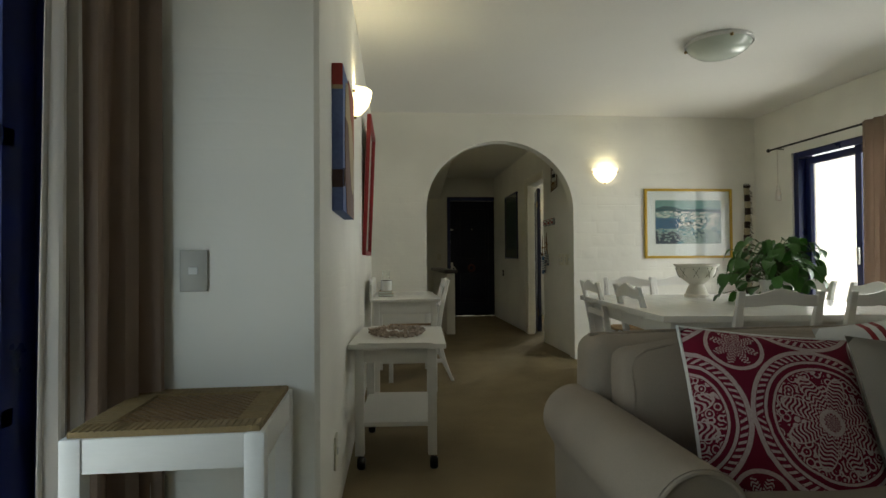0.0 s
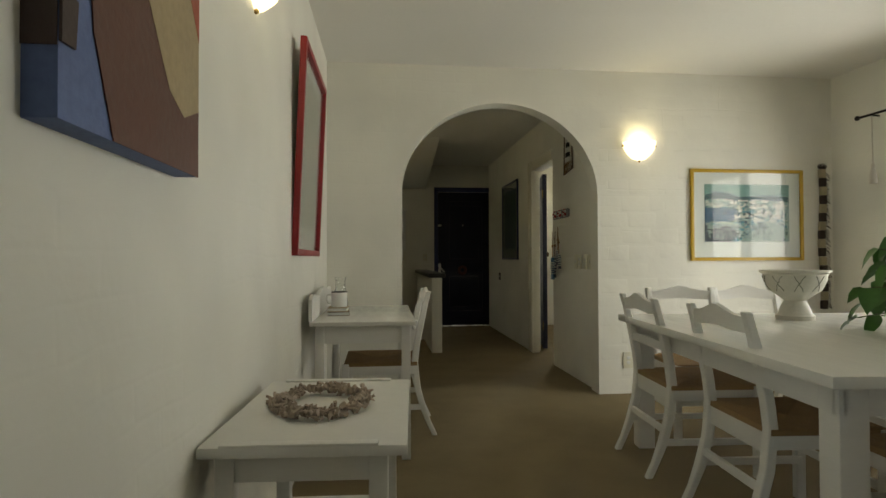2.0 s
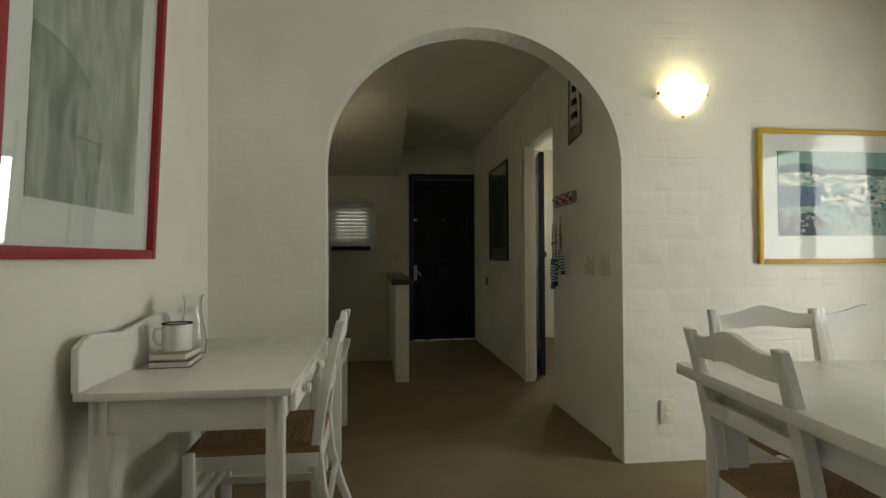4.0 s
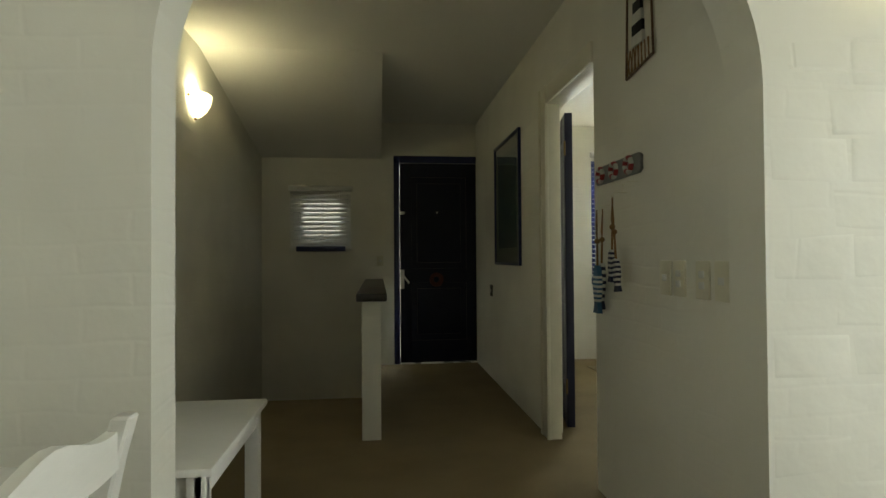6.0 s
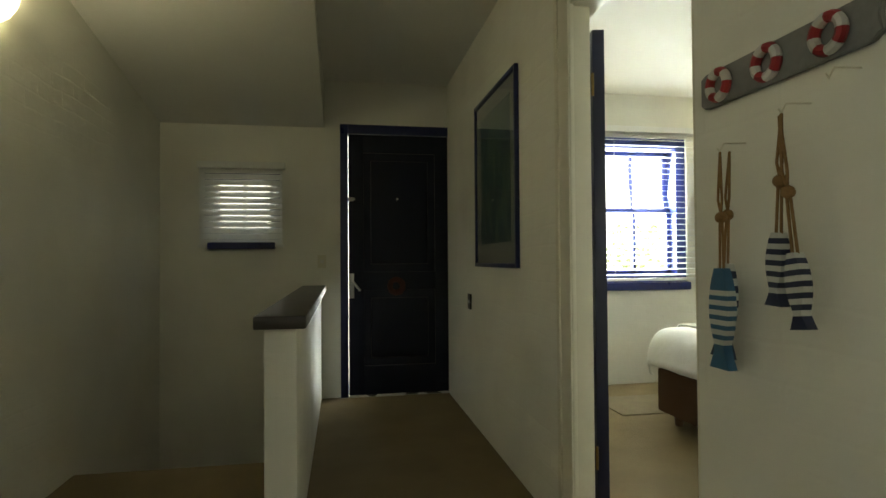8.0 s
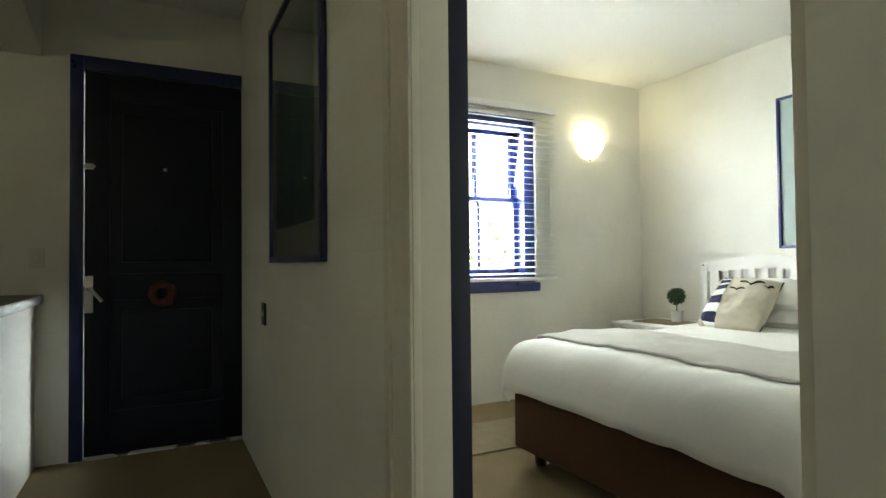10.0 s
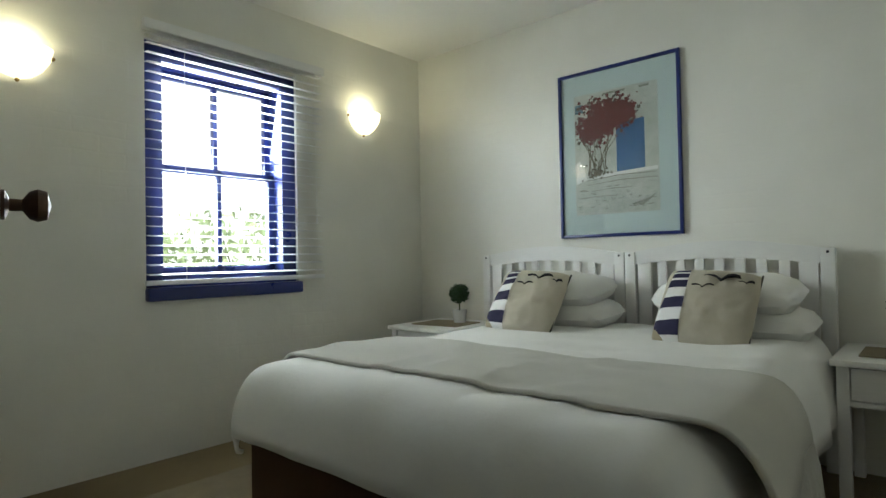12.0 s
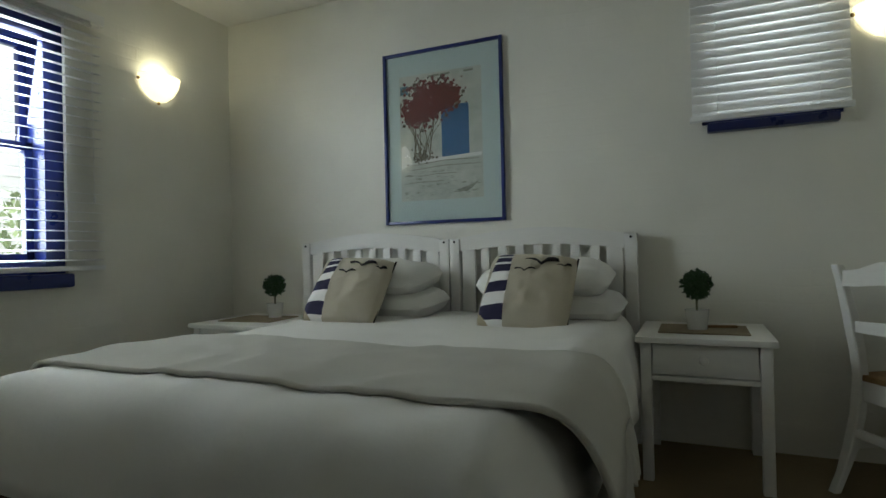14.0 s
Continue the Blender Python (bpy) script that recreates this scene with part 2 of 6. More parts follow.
glass = bpy.data.materials.new("clear_glass")
glass.use_nodes = True
gb = glass.node_tree.nodes["Principled BSDF"]
gb.inputs["Base Color"].default_value = (0.97, 0.98, 0.97, 1)
gb.inputs["Transmission Weight"].default_value, gb.inputs["Roughness"].default_value, gb.inputs["IOR"].default_value = 1.0, 0.02, 1.45
M["glass"] = glass


def clear_pane(name):
    """Thin glazing: lets the view through, with a mirror's share of gloss."""
    m = bpy.data.materials.new(name)
    m.use_nodes = True
    n, l = m.node_tree.nodes, m.node_tree.links
    n.remove(n["Principled BSDF"])
    tr, gl, mx = n.new("ShaderNodeBsdfTransparent"), n.new("ShaderNodeBsdfGlossy"), n.new("ShaderNodeMixShader")
    gl.inputs["Roughness"].default_value = 0.02
    lw, pw, ad = n.new("ShaderNodeLayerWeight"), n.new("ShaderNodeMath"), n.new("ShaderNodeMath")
    lw.inputs["Blend"].default_value = 0.5
    pw.operation, ad.operation = "POWER", "MULTIPLY_ADD"
    pw.inputs[1].default_value, ad.inputs[1].default_value, ad.inputs[2].default_value = 4.0, 0.9, 0.035
    l.new(lw.outputs["Facing"], pw.inputs[0])
    l.new(pw.outputs[0], ad.inputs[0])
    l.new(ad.outputs[0], mx.inputs[0])
    l.new(tr.outputs[0], mx.inputs[1])
    l.new(gl.outputs[0], mx.inputs[2])
    l.new(mx.outputs[0], n["Material Output"].inputs["Surface"])
    return m


M["pane"] = clear_pane("window_pane")

# ---- mesh helpers ----


def box(bm, x0, x1, y0, y1, z0, z1, bevel=0.0, m=None):
    made = bmesh.ops.create_cube(bm, size=1)["verts"]
    for v in made:
        v.co = Vector(((x0 + x1) / 2 + v.co.x * (x1 - x0), (y0 + y1) / 2 + v.co.y * (y1 - y0), (z0 + z1) / 2 + v.co.z * (z1 - z0)))
    if m is not None:
        bmesh.ops.transform(bm, matrix=m, verts=made)
    if bevel:
        edges = {e for v in made for e in v.link_edges}
        bmesh.ops.bevel(bm, geom=list(edges), offset=bevel, segments=2, affect="EDGES", profile=0.6)
    return bm


def lathe(bm, profile, m=None, seg=24, sweep=360.0, start=0.0):
    """Turns (radius, height) pairs about z."""
    n = seg if sweep >= 360 else seg + 1
    rings = []
    for r, z in profile:
        rings.append([bm.verts.new((r * math.cos(radians(start + sweep * i / seg)), r * math.sin(radians(start + sweep * i / seg)), z)) for i in range(n)])
    for a, b in zip(rings, rings[1:]):
        for i in range(seg):
            j = (i + 1) % n
            bm.faces.new((a[i], a[j], b[j], b[i]))
    if m is not None:
        bmesh.ops.transform(bm, matrix=m, verts=[v for r in rings for v in r])
    bmesh.ops.remove_doubles(bm, verts=[v for r in rings for v in r], dist=1e-5)
    return bm


def tube(bm, pts, r, seg=8, r1=None):
    """A round bar through points."""
    pts = [Vector(p) for p in pts]
    rings, side = [], None
    for i, p in enumerate(pts):
        d = (pts[min(i + 1, len(pts) - 1)] - pts[max(i - 1, 0)]).normalized()
        u = d.cross(Vector((0, 0, 1))) if abs(d.z) < 0.9 else d.cross(Vector((1, 0, 0)))
        u.normalize()
        if side is not None and u.dot(side) < 0:
            u = -u
        side = u
        v = d.cross(u)
        rr = r if r1 is None else r + (r1 - r) * i / (len(pts) - 1)
        rings.append([bm.verts.new(p + rr * (u * math.cos(2 * math.pi * k / seg) + v * math.sin(2 * math.pi * k / seg))) for k in range(seg)])
    for a, b in zip(rings, rings[1:]):
        for k in range(seg):
            bm.faces.new((a[k], a[(k + 1) % seg], b[(k + 1) % seg], b[k]))
    bm.faces.new(rings[0][::-1])
    bm.faces.new(rings[-1])
    return bm


def prism(bm, outline, axis, lo, hi, bevel=0.0):
    """Pushes a plane outline along an axis from lo to hi. outline: pairs in the other two axes."""
    def at(a, b, c):
        return {"x": (c, a, b), "y": (a, c, b), "z": (a, b, c)}[axis]
    low, high = [bm.verts.new(at(*p, lo)) for p in outline], [bm.verts.new(at(*p, hi)) for p in outline]
    f = [bm.faces.new(low), bm.faces.new(high[::-1])]
    for i in range(len(outline)):
        j = (i + 1) % len(outline)
        f.append(bm.faces.new((low[i], high[i], high[j], low[j])))
    bmesh.ops.recalc_face_normals(bm, faces=f)
    if bevel:
        es = {e for v in low + high for e in v.link_edges}
        bmesh.ops.bevel(bm, geom=list(es), offset=bevel, segments=2, affect="EDGES")
    return bm


def finish(name, bm, material, smooth=True):
    bmesh.ops.recalc_face_normals(bm, faces=bm.faces)
    me = bpy.data.meshes.new(name)
    bm.to_mesh(me)
    bm.free()
    me.materials.append(material)
    if smooth:
        me.shade_smooth()
        me.set_sharp_from_angle(angle=radians(38))
    return me


def part(name, bm, material, parent, label=""):
    ob = new(name, finish(name, bm, material))
    ob.parent = parent
    if label:
        tagged(ob, label)
    return ob


def thing(name, label, category, m=None, group=""):
    ob = new(name)
    ob.empty_display_size = 0.1
    if m is not None:
        ob.matrix_world = m
    return tagged(ob, label, category, group)


def solid(name, bm, material, label, category, m=None, group="", kind=""):
    """A thing of one mesh."""
    ob = new(name, finish(name, bm, material))
    if m is not None:
        ob.matrix_world = m
    return tagged(ob, label, category, group, kind)


def setting(name, bm, material, label, category):
    return tagged(new(name, finish(name, bm, material)), label, category, kind="structure")


def B():
    return bmesh.new()


# ---- structure ----
CEIL = 2.42
bm = B()
for x0, x1, y0, y1 in ((-1.35, 3.9, -2.2, 5.22), (-0.45, 5.05, 5.22, 8.2), (0.685, 5.05, 8.2, 9.75)):
    box(bm, x0, x1, y0, y1, -0.18, 0.0)
setting("floor", bm, M["carpet"], "worn tan short-pile carpet with faint stains", "floor")
bm = B()
box(bm, -1.35, 3.9, -2.35, 5.305, CEIL, CEIL + 0.12)
box(bm, -0.6, 5.05, 5.305, 9.75, CEIL, CEIL + 0.12)
setting("ceiling", bm, M["ceiling"], "white painted plaster ceiling with soft uneven sheen", "ceiling")

# the arched wall between living room and hall
AL, AR, SPR, RISE = 0.232, 1.692, 1.48, 0.674
arch = [(AL, 0)] + [((AL + AR) / 2 - (AR - AL) / 2 * math.cos(math.pi * i / 40), SPR + RISE * math.sin(math.pi * i / 40)) for i in range(41)] + [(AR, 0)]
bm = B()
box(bm, -1.35, AL, 5.15, 5.30, 0, CEIL)
box(bm, AR, 3.9, 5.15, 5.30, 0, CEIL)
curve = arch[1:-1]
for (xa, za), (xb, zb) in zip(curve, curve[1:]):
    prism(bm, [(xa, za), (xb, zb), (xb, CEIL), (xa, CEIL)], "y", 5.15, 5.30)
bmesh.ops.remove_doubles(bm, verts=bm.verts, dist=1e-4)
wall_arch = setting("wall_arch", bm, M["wall_x"], "thick white painted brick wall with a round-headed arch", "wall")
bm = B()
prism(bm, [(-1.35, 1.42), (-0.36, 1.42), (-0.345, 1.435), (-0.30, 5.15), (-1.35, 5.15)], "z", 0, CEIL)
setting("wall_living_left", bm, M["wall_smooth"], "white painted plaster wall and pier with soft corner", "wall")
bm = B()
for y0, y1, z0, z1 in ((-2.2, -0.45, 0, CEIL), (1.30, 1.42, 0, CEIL), (-0.45, 1.30, 2.1, CEIL)):
    box(bm, -1.20, -1.0, y0, y1, z0, z1)
setting("wall_garden_side", bm, M["wall_y"], "white painted wall around the garden door", "wall")
bm = B()
for y0, y1, z0, z1 in ((-2.2, 2.45, 0, CEIL), (4.62, 5.15, 0, CEIL), (2.45, 4.62, 1.96, CEIL)):
    box(bm, 3.61, 3.85, y0, y1, z0, z1)
setting("wall_patio_side", bm, M["wall_y"], "white painted wall around the patio door", "wall")
bm = B()
box(bm, -1.35, 3.9, -2.35, -2.2, 0, CEIL)
setting("wall_living_back", bm, M["wall_x"], "plain white painted wall", "wall")
HX = 1.72
bm = B()
for y0, y1, z0 in ((5.30, 6.333, 0), (6.333, 7.16, 1.985), (7.16, 9.52, 0)):
    box(bm, HX, HX + 0.11, y0, y1, z0, CEIL)
setting("wall_hall_right", bm, M["wall_y"], "white painted brick hall wall with a bedroom doorway", "wall")
bm = B()
box(bm, -0.60, -0.40, 5.30, 9.70, -1.8, CEIL)
setting("wall_hall_left", bm, M["wall_y"], "white painted brick wall beside the stairs", "wall")
# front wall: door opening, hall window, bedroom window
bm = B()
for x0, x1, z0, z1 in ((-0.60, -0.10, -1.8, CEIL), (-0.10, 0.44, -1.8, 1.18), (-0.10, 0.44, 1.74, CEIL), (0.44, 0.685, -1.8, CEIL), (0.685, 0.885, 0, CEIL), (0.885, 1.765, 2.085, CEIL), (1.765, 2.94, 0, CEIL),
                       (2.94, 3.80, 0, 0.84), (2.94, 3.80, 2.06, CEIL), (3.80, 5.05, 0, CEIL)):
    box(bm, x0, x1, 9.52, 9.72, z0, z1)
setting("wall_front", bm, M["wall_x"], "white painted brick front wall with door and windows", "wall")
bm = B()
for y0, y1, z0, z1 in ((5.305, 6.16, 0, CEIL), (6.16, 6.70, 0, 1.45), (6.16, 6.70, 2.06, CEIL), (6.70, 9.52, 0, CEIL)):
    box(bm, 4.865, 5.05, y0, y1, z0, z1)
setting("wall_bedroom_far", bm, M["wall_smooth"], "white painted bedroom wall behind the bed", "wall")
bm = B()
box(bm, HX + 0.11, 4.865, 5.305, 5.42, 0, CEIL)
setting("wall_bedroom_back", bm, M["wall_x"], "plain white bedroom wall", "wall")
# half wall guarding the stairs, with dark cap
bm = B()
box(bm, 0.632, 0.742, 7.17, 9.52, -1.8, 0.805, 0.004)
setting("wall_stair_guard", bm, M["wall_y"], "white painted half wall guarding the stairs", "half wall")
bm = B()
box(bm, 0.600, 0.778, 7.13, 9.515, 0.808, 0.855, 0.008)
setting("trim_guard_cap", bm, M["capwood"], "dark stained cap board on the half wall", "cap board")
# soffit of the upper stairs
bm = B()
prism(bm, [(7.47, CEIL + 0.02), (8.95, 2.16), (9.515, 2.055), (9.515, CEIL + 0.02)], "x", -0.40, 0.765)
setting("ceiling_stair_soffit", bm, M["ceiling"], "white plastered underside of the upper stairs", "soffit")
# stairs going down
for i in range(7):
    bm = B()
    box(bm, -0.40, 0.632, 8.2 + 0.185 * i, 8.2 + 0.185 * (i + 1) + (0 if i < 6 else 0.02), -1.9, -0.18 * (i + 1), 0.004)
    tagged(new("stair_step", finish("stair_step", bm, M["carpet"])), "tan carpeted step going down", "step", kind="structure")
# outdoors
bm = B()
for x0, x1, y0, y1 in ((-400, -1.36, -400, 400), (3.91, 400, -400, 5.3), (5.06, 400, 5.3, 400), (-1.36, 5.06, 9.76, 400), (-1.36, 3.91, -400, -2.36)):
    box(bm, x0, x1, y0, y1, -0.5, -0.2)
setting("ground", bm, M["garden"], "pale sunlit paving around the house", "ground")
# added white walls: they catch sun and hide the sky behind the panes
for x0, x1, y0, y1 in ((-5.2, -5.0, -4, 7), (7.5, 7.7, -4, 8), (-2.5, 7.7, 13.2, 13.4)):
    bm = B()
    box(bm, x0, x1, y0, y1, -0.2, 3.5, 0.02)
    setting("white_backdrop_wall", bm, M["plaster_out"], "added white wall that fills the glazing with bright white", "wall")

# ---- doors and windows ----


def panel_door(name, label, w, h, t, material, parent=None, m=None):
    """A leaf with stiles, rails and sunk panels; x along its width, y its thickness."""
    door = thing(name, label, "door", m)
    bm = B()
    for z0, z1 in ((0.0, 0.22), (0.80, 0.94), (h - 0.14, h)):
        box(bm, 0.11, w - 0.11, 0, t, z0, z1, 0.003)
    for x0, x1 in ((0, 0.115), (w - 0.115, w)):
        box(bm, x0, x1, 0, t, 0, h, 0.003)
    part("leaf_frame", bm, material, door)
    for z0, z1 in ((0.22, 0.80), (0.94, h - 0.14)):
        bm = B()
        box(bm, 0.11, w - 0.11, t * 0.3, t * 0.7, z0, z1)
        box(bm, 0.17, w - 0.17, t * 0.12, t * 0.88, z0 + 0.06, z1 - 0.06, 0.008)
        part("panel", bm, material, door)
    return door


fd = panel_door("door_1", "closed black-painted panelled front door in a navy frame", 0.785, 2.0, 0.045, M["black"], m=pose(0.9475, 9.525, 0.012))
fd["kind"] = "structure"
bm = B()
tube(bm, [(0.02, -0.012, 0.86), (0.02, -0.055, 0.865), (0.03, -0.06, 0.87), (0.085, -0.062, 0.80)], 0.009)
box(bm, 0.0, 0.04, -0.012, 0.0, 0.74, 0.93, 0.003)
part("door_handle", bm, M["chrome"], fd, "worn steel lever handle on a long plate")
bm = B()
tube(bm, [(-0.06, -0.012, 1.50), (0.05, -0.012, 1.50)], 0.007)
box(bm, -0.03, 0.04, -0.008, 0.0, 1.485, 1.515, 0.002)
part("bolt", bm, M["chrome"], fd, "small steel sliding bolt")
bm = B()
lathe(bm, [(0.0, 0), (0.009, 0), (0.009, 0.006), (0.0, 0.008)], pose(0.375, 0, 1.505, 90), 12)
part("peephole", bm, M["chrome"], fd)
bm = B()
lathe(bm, [(0.05 + 0.021 * math.cos(k * math.pi / 5), 0.021 * math.sin(k * math.pi / 5)) for k in range(11)], pose(0.365, -0.018, 0.83, 90), 60)
bmesh.ops.remove_doubles(bm, verts=bm.verts, dist=1e-4)
for v in bm.verts:
    lump = 0.35 * noise.noise(v.co * 70)
    v.co += Vector((v.co.x - 0.365, 0, v.co.z - 0.83)) * lump * 0.5 + Vector((0, 0.008 * lump, 0))
solid("door_wreath", bm, mat("dried_rose_wreath", (0.10, 0.03, 0.02), 0.8, vary=0.25, grain=90, bump=0.4), "small dried red wreath hung on the front door", "wreath", m=pose(0.945, 9.525, 0.012))
bm = B()
for x0, x1, z0, z1 in ((0.885, 0.9445, 0, 2.085), (1.738, 1.765, 0, 2.085), (0.9445, 1.738, 2.0145, 2.085)):
    box(bm, x0, x1, 9.50, 9.60, z0, z1, 0.003)
setting("trim_front_door_frame", bm, M["navy"], "navy painted front door frame", "door frame")
bm = B()
box(bm, 0.87, 1.77, 9.50, 9.70, -0.15, 0.008, 0.003)
setting("trim_front_threshold", bm, M["chrome"], "worn metal threshold strip", "threshold")
# casing of the bedroom doorway, hall side, and jambs
bm = B()
box(bm, HX - 0.018, HX, 7.03, 7.165, 0, 2.06, 0.005)
box(bm, HX - 0.026, HX - 0.017, 7.135, 7.165, 0, 2.06, 0.004)
box(bm, HX - 0.023, HX - 0.017, 7.034, 7.046, 0, 2.06, 0.002)
setting("trim_bedroom_casing_side", bm, M["cream"], "cream painted moulded door casing", "casing")
bm = B()
box(bm, HX - 0.016, HX, 6.335, 7.03, 1.955, 2.055, 0.005)
setting("trim_bedroom_casing_head", bm, M["cream"], "cream painted casing over the doorway", "casing")
bm = B()
box(bm, HX + 0.002, HX + 0.066, 7.040, 7.158, 0, 1.985, 0.003)
box(bm, HX + 0.002, HX + 0.108, 6.333, 6.346, 0, 1.985, 0.003)
box(bm, HX + 0.002, HX + 0.108, 6.346, 7.158, 1.955, 1.985, 0.003)
setting("trim_bedroom_jamb", bm, M["cream"], "cream painted door jambs", "jamb")
bd = panel_door("door_2", "open navy-painted bedroom door folded back to the wall", 0.70, 1.94, 0.048, M["navy_dark"], m=pose(1.926, 7.212, 0.012, 0, 0, 78.5))
bd["kind"] = "structure"
bm = B()
lathe(bm, [(0.026, 0), (0.026, 0.006), (0.011, 0.012), (0.010, 0.03), (0.024, 0.04), (0.029, 0.052), (0.025, 0.066), (0.0, 0.072)], pose(0.64, -0.012, 1.05, 90), 18)
part("door_knob", bm, M["brown"], bd, "round dark wooden knob")
for z in (0.25, 1.72):
    bm = B()
    tube(bm, [(0.0, 0.048, z - 0.045), (0.0, 0.048, z + 0.045)], 0.006)
    part("hinge", bm, M["brass"], bd)


def blind(name, label, x0, x1, top, bottom, pitch, tilt, depth=0.026, m=None):
    """A slatted blind that hangs across x at y = 0 from a head rail."""
    b = thing(name, label, "blind", m)
    bm = B()
    box(bm, x0 - 0.01, x1 + 0.02, -0.045, 0.0, top - 0.05, top, 0.004)
    part("head_rail", bm, M["blind"], b)
    bm = B()
    box(bm, x0 + 0.005, x1, -0.012, 0.012, -0.0012, 0.0012, m=pose(0, 0, 0))
    me = finish("slat", bm, M["blind"], False)
    n = int((top - 0.06 - bottom) / pitch) + 1
    for i in range(n):
        s = new("slat", me)
        s.parent = b
        s.matrix_local = pose(0, -0.022, top - 0.065 - pitch * i, tilt, 0, 0) @ Matrix.Diagonal((1, depth / 0.024, 1, 1))
    bm = B()
    box(bm, x0 - 0.005, x1 + 0.01, -0.036, -0.008, bottom - 0.012, bottom + 0.012, 0.003)
    part("bottom_rail", bm, M["blind"], b)
    for f in (0.18, 0.82):
        bm = B()
        tube(bm, [(x0 + f * (x1 - x0), -0.036, top - 0.05), (x0 + f * (x1 - x0), -0.036, bottom)], 0.0012, 5)
        part("ladder_cord", bm, M["blind"], b)
    return b


def sash(name, label, x0, x1, z0, z1, material, m=None, two=True, fw=0.09, recess=0.11, sill_in=-0.005, sill_h=0.065):
    """A painted window in an opening, set back in the wall: outer frame, two sashes with glazing bars, panes, sill."""
    w = thing(name, label, "window", m)
    w["kind"] = "structure"
    y = recess
    for a, b, c, d in ((x0, x0 + fw, z0, z1), (x1 - fw, x1, z0, z1), (x0 + fw, x1 - fw, z1 - fw, z1), (x0 + fw, x1 - fw, z0, z0 + 0.06)):
        bm = B()
        box(bm, a, b, y - 0.09, y + 0.08, c, d, 0.004)
        part("window_frame", bm, material, w)
    mid = (z0 + z1) / 2
    halves = ((z0 + 0.06, mid + 0.02, y + 0.0), (mid - 0.02, z1 - fw, y + 0.04)) if two else ((z0 + 0.06, z1 - fw, y),)
    for c, d, yy in halves:
        bm = B()
        a, b = x0 + fw, x1 - fw
        for p, q, r, s in ((a, a + 0.035, c, d), (b - 0.035, b, c, d), (a, b, c, c + 0.04), (a, b, d - 0.04, d), ((a + b) / 2 - 0.012, (a + b) / 2 + 0.012, c, d)):
            box(bm, p, q, yy, yy + 0.035, r, s, 0.002)
        part("sash_frame", bm, material, w)
        for p, q in ((a + 0.03, (a + b) / 2 - 0.01), ((a + b) / 2 + 0.01, b - 0.03)):
            bm = B()
            box(bm, p, q, yy + 0.016, yy + 0.020, c + 0.03, d - 0.03)
            pane = part("pane", bm, M["pane"], w)
            pane.visible_shadow = False
    bm = B()
    box(bm, x0 + sill_in, x1 - sill_in, -0.045, 0.02, z0 - sill_h, z0 + 0.002, 0.012)
    part("window_sill", bm, material, w)
    return w


sash("window_bedroom", "blue painted sash window with four panes behind a blind", 2.94, 3.80, 0.84, 2.06, M["blue"], pose(0, 9.52, 0))
blind("slatted_blind", "white slatted blind let down over the blue sash window", 2.935, 3.955, 2.145, 0.865, 0.047, 8, 0.048, m=pose(0, 9.518, 0))
bm = B()
tube(bm, [(3.90, 9.47, 2.1), (3.902, 9.468, 1.22)], 0.0015, 5)
lathe(bm, [(0.002, 0.03), (0.006, 0.02), (0.007, 0.0), (0.0, -0.003)], pose(3.902, 9.468, 1.19), 10)
solid("blind_cord", bm, M["blind"], "thin white pull cord with tassel beside the blind", "cord")
sash("window_hall", "small navy window behind a white blind at the stairs", -0.10, 0.44, 1.18, 1.74, M["navy"], pose(0, 9.52, 0), two=False, fw=0.05, sill_in=0.03, sill_h=0.05)
blind("slatted_blind", "small white slatted blind closed over the stair window", -0.13, 0.46, 1.775, 1.155, 0.044, 58, 0.050, m=pose(0, 9.518, 0))
W2 = pose(4.865, 0, 0, 0, 0, -90)
sash("window_bedroom_high", "small navy window high in the bedroom wall", -6.70, -6.16, 1.45, 2.06, M["navy"], W2, two=False, fw=0.05, sill_in=0.02, sill_h=0.04)
blind("slatted_blind", "white slatted blind closed over the small high window", -6.745, -6.14, 2.11, 1.475, 0.040, 68, 0.05, m=W2 @ pose(0, -0.002, 0))

# garden door with glazing bars, and patio door
gd = thing("door_3", "blue painted glazed garden door with glazing bars", "door", pose(-1.06, 1.30, 0.0, 0, 0, -90))
gd["kind"] = "structure"
bm = B()
for a, b, c, d in ((0, 0.055, 0, 2.1), (1.695, 1.75, 0, 2.1), (0.055, 1.695, 2.045, 2.1)):
    box(bm, a, b, -0.06, 0.06, c, d, 0.004)
part("door_frame", bm, M["blue"], gd)
for k in (0, 1):
    x = 0.06 + k * 0.815
    bm = B()
    for a, b, c, d in ((x, x + 0.13, 0.01, 2.04), (x + 0.68, x + 0.81, 0.01, 2.04), (x + 0.08, x + 0.73, 0.01, 0.2), (x + 0.08, x + 0.73, 0.60, 0.65), (x + 0.08, x + 0.73, 1.27, 1.32), (x + 0.08, x + 0.73, 1.95, 2.04)):
        box(bm, a, b, -0.02, 0.02, c, d, 0.004)
    part("leaf_frame", bm, M["blue"], gd)
    for c, d in ((0.2, 0.6), (0.65, 1.27), (1.32, 1.95)):
        bm = B()
        box(bm, x + 0.08, x + 0.73, -0.003, 0.003, c, d)
        part("pane", bm, M["pane"], gd).visible_shadow = False
pd = thing("door_4", "navy framed sliding patio door, bright daylight behind", "door", pose(3.70, 4.62, 0.0, 0, 0, -90))
pd["kind"] = "structure"
bm = B()
for a, b, c, d in ((0, 0.06, 0, 1.96), (2.11, 2.17, 0, 1.96), (0.06, 2.11, 1.90, 1.96), (0.06, 2.11, 0, 0.03)):
    box(bm, a, b, -0.07, 0.07, c, d, 0.004)
part("door_frame", bm, M["navy"], pd)
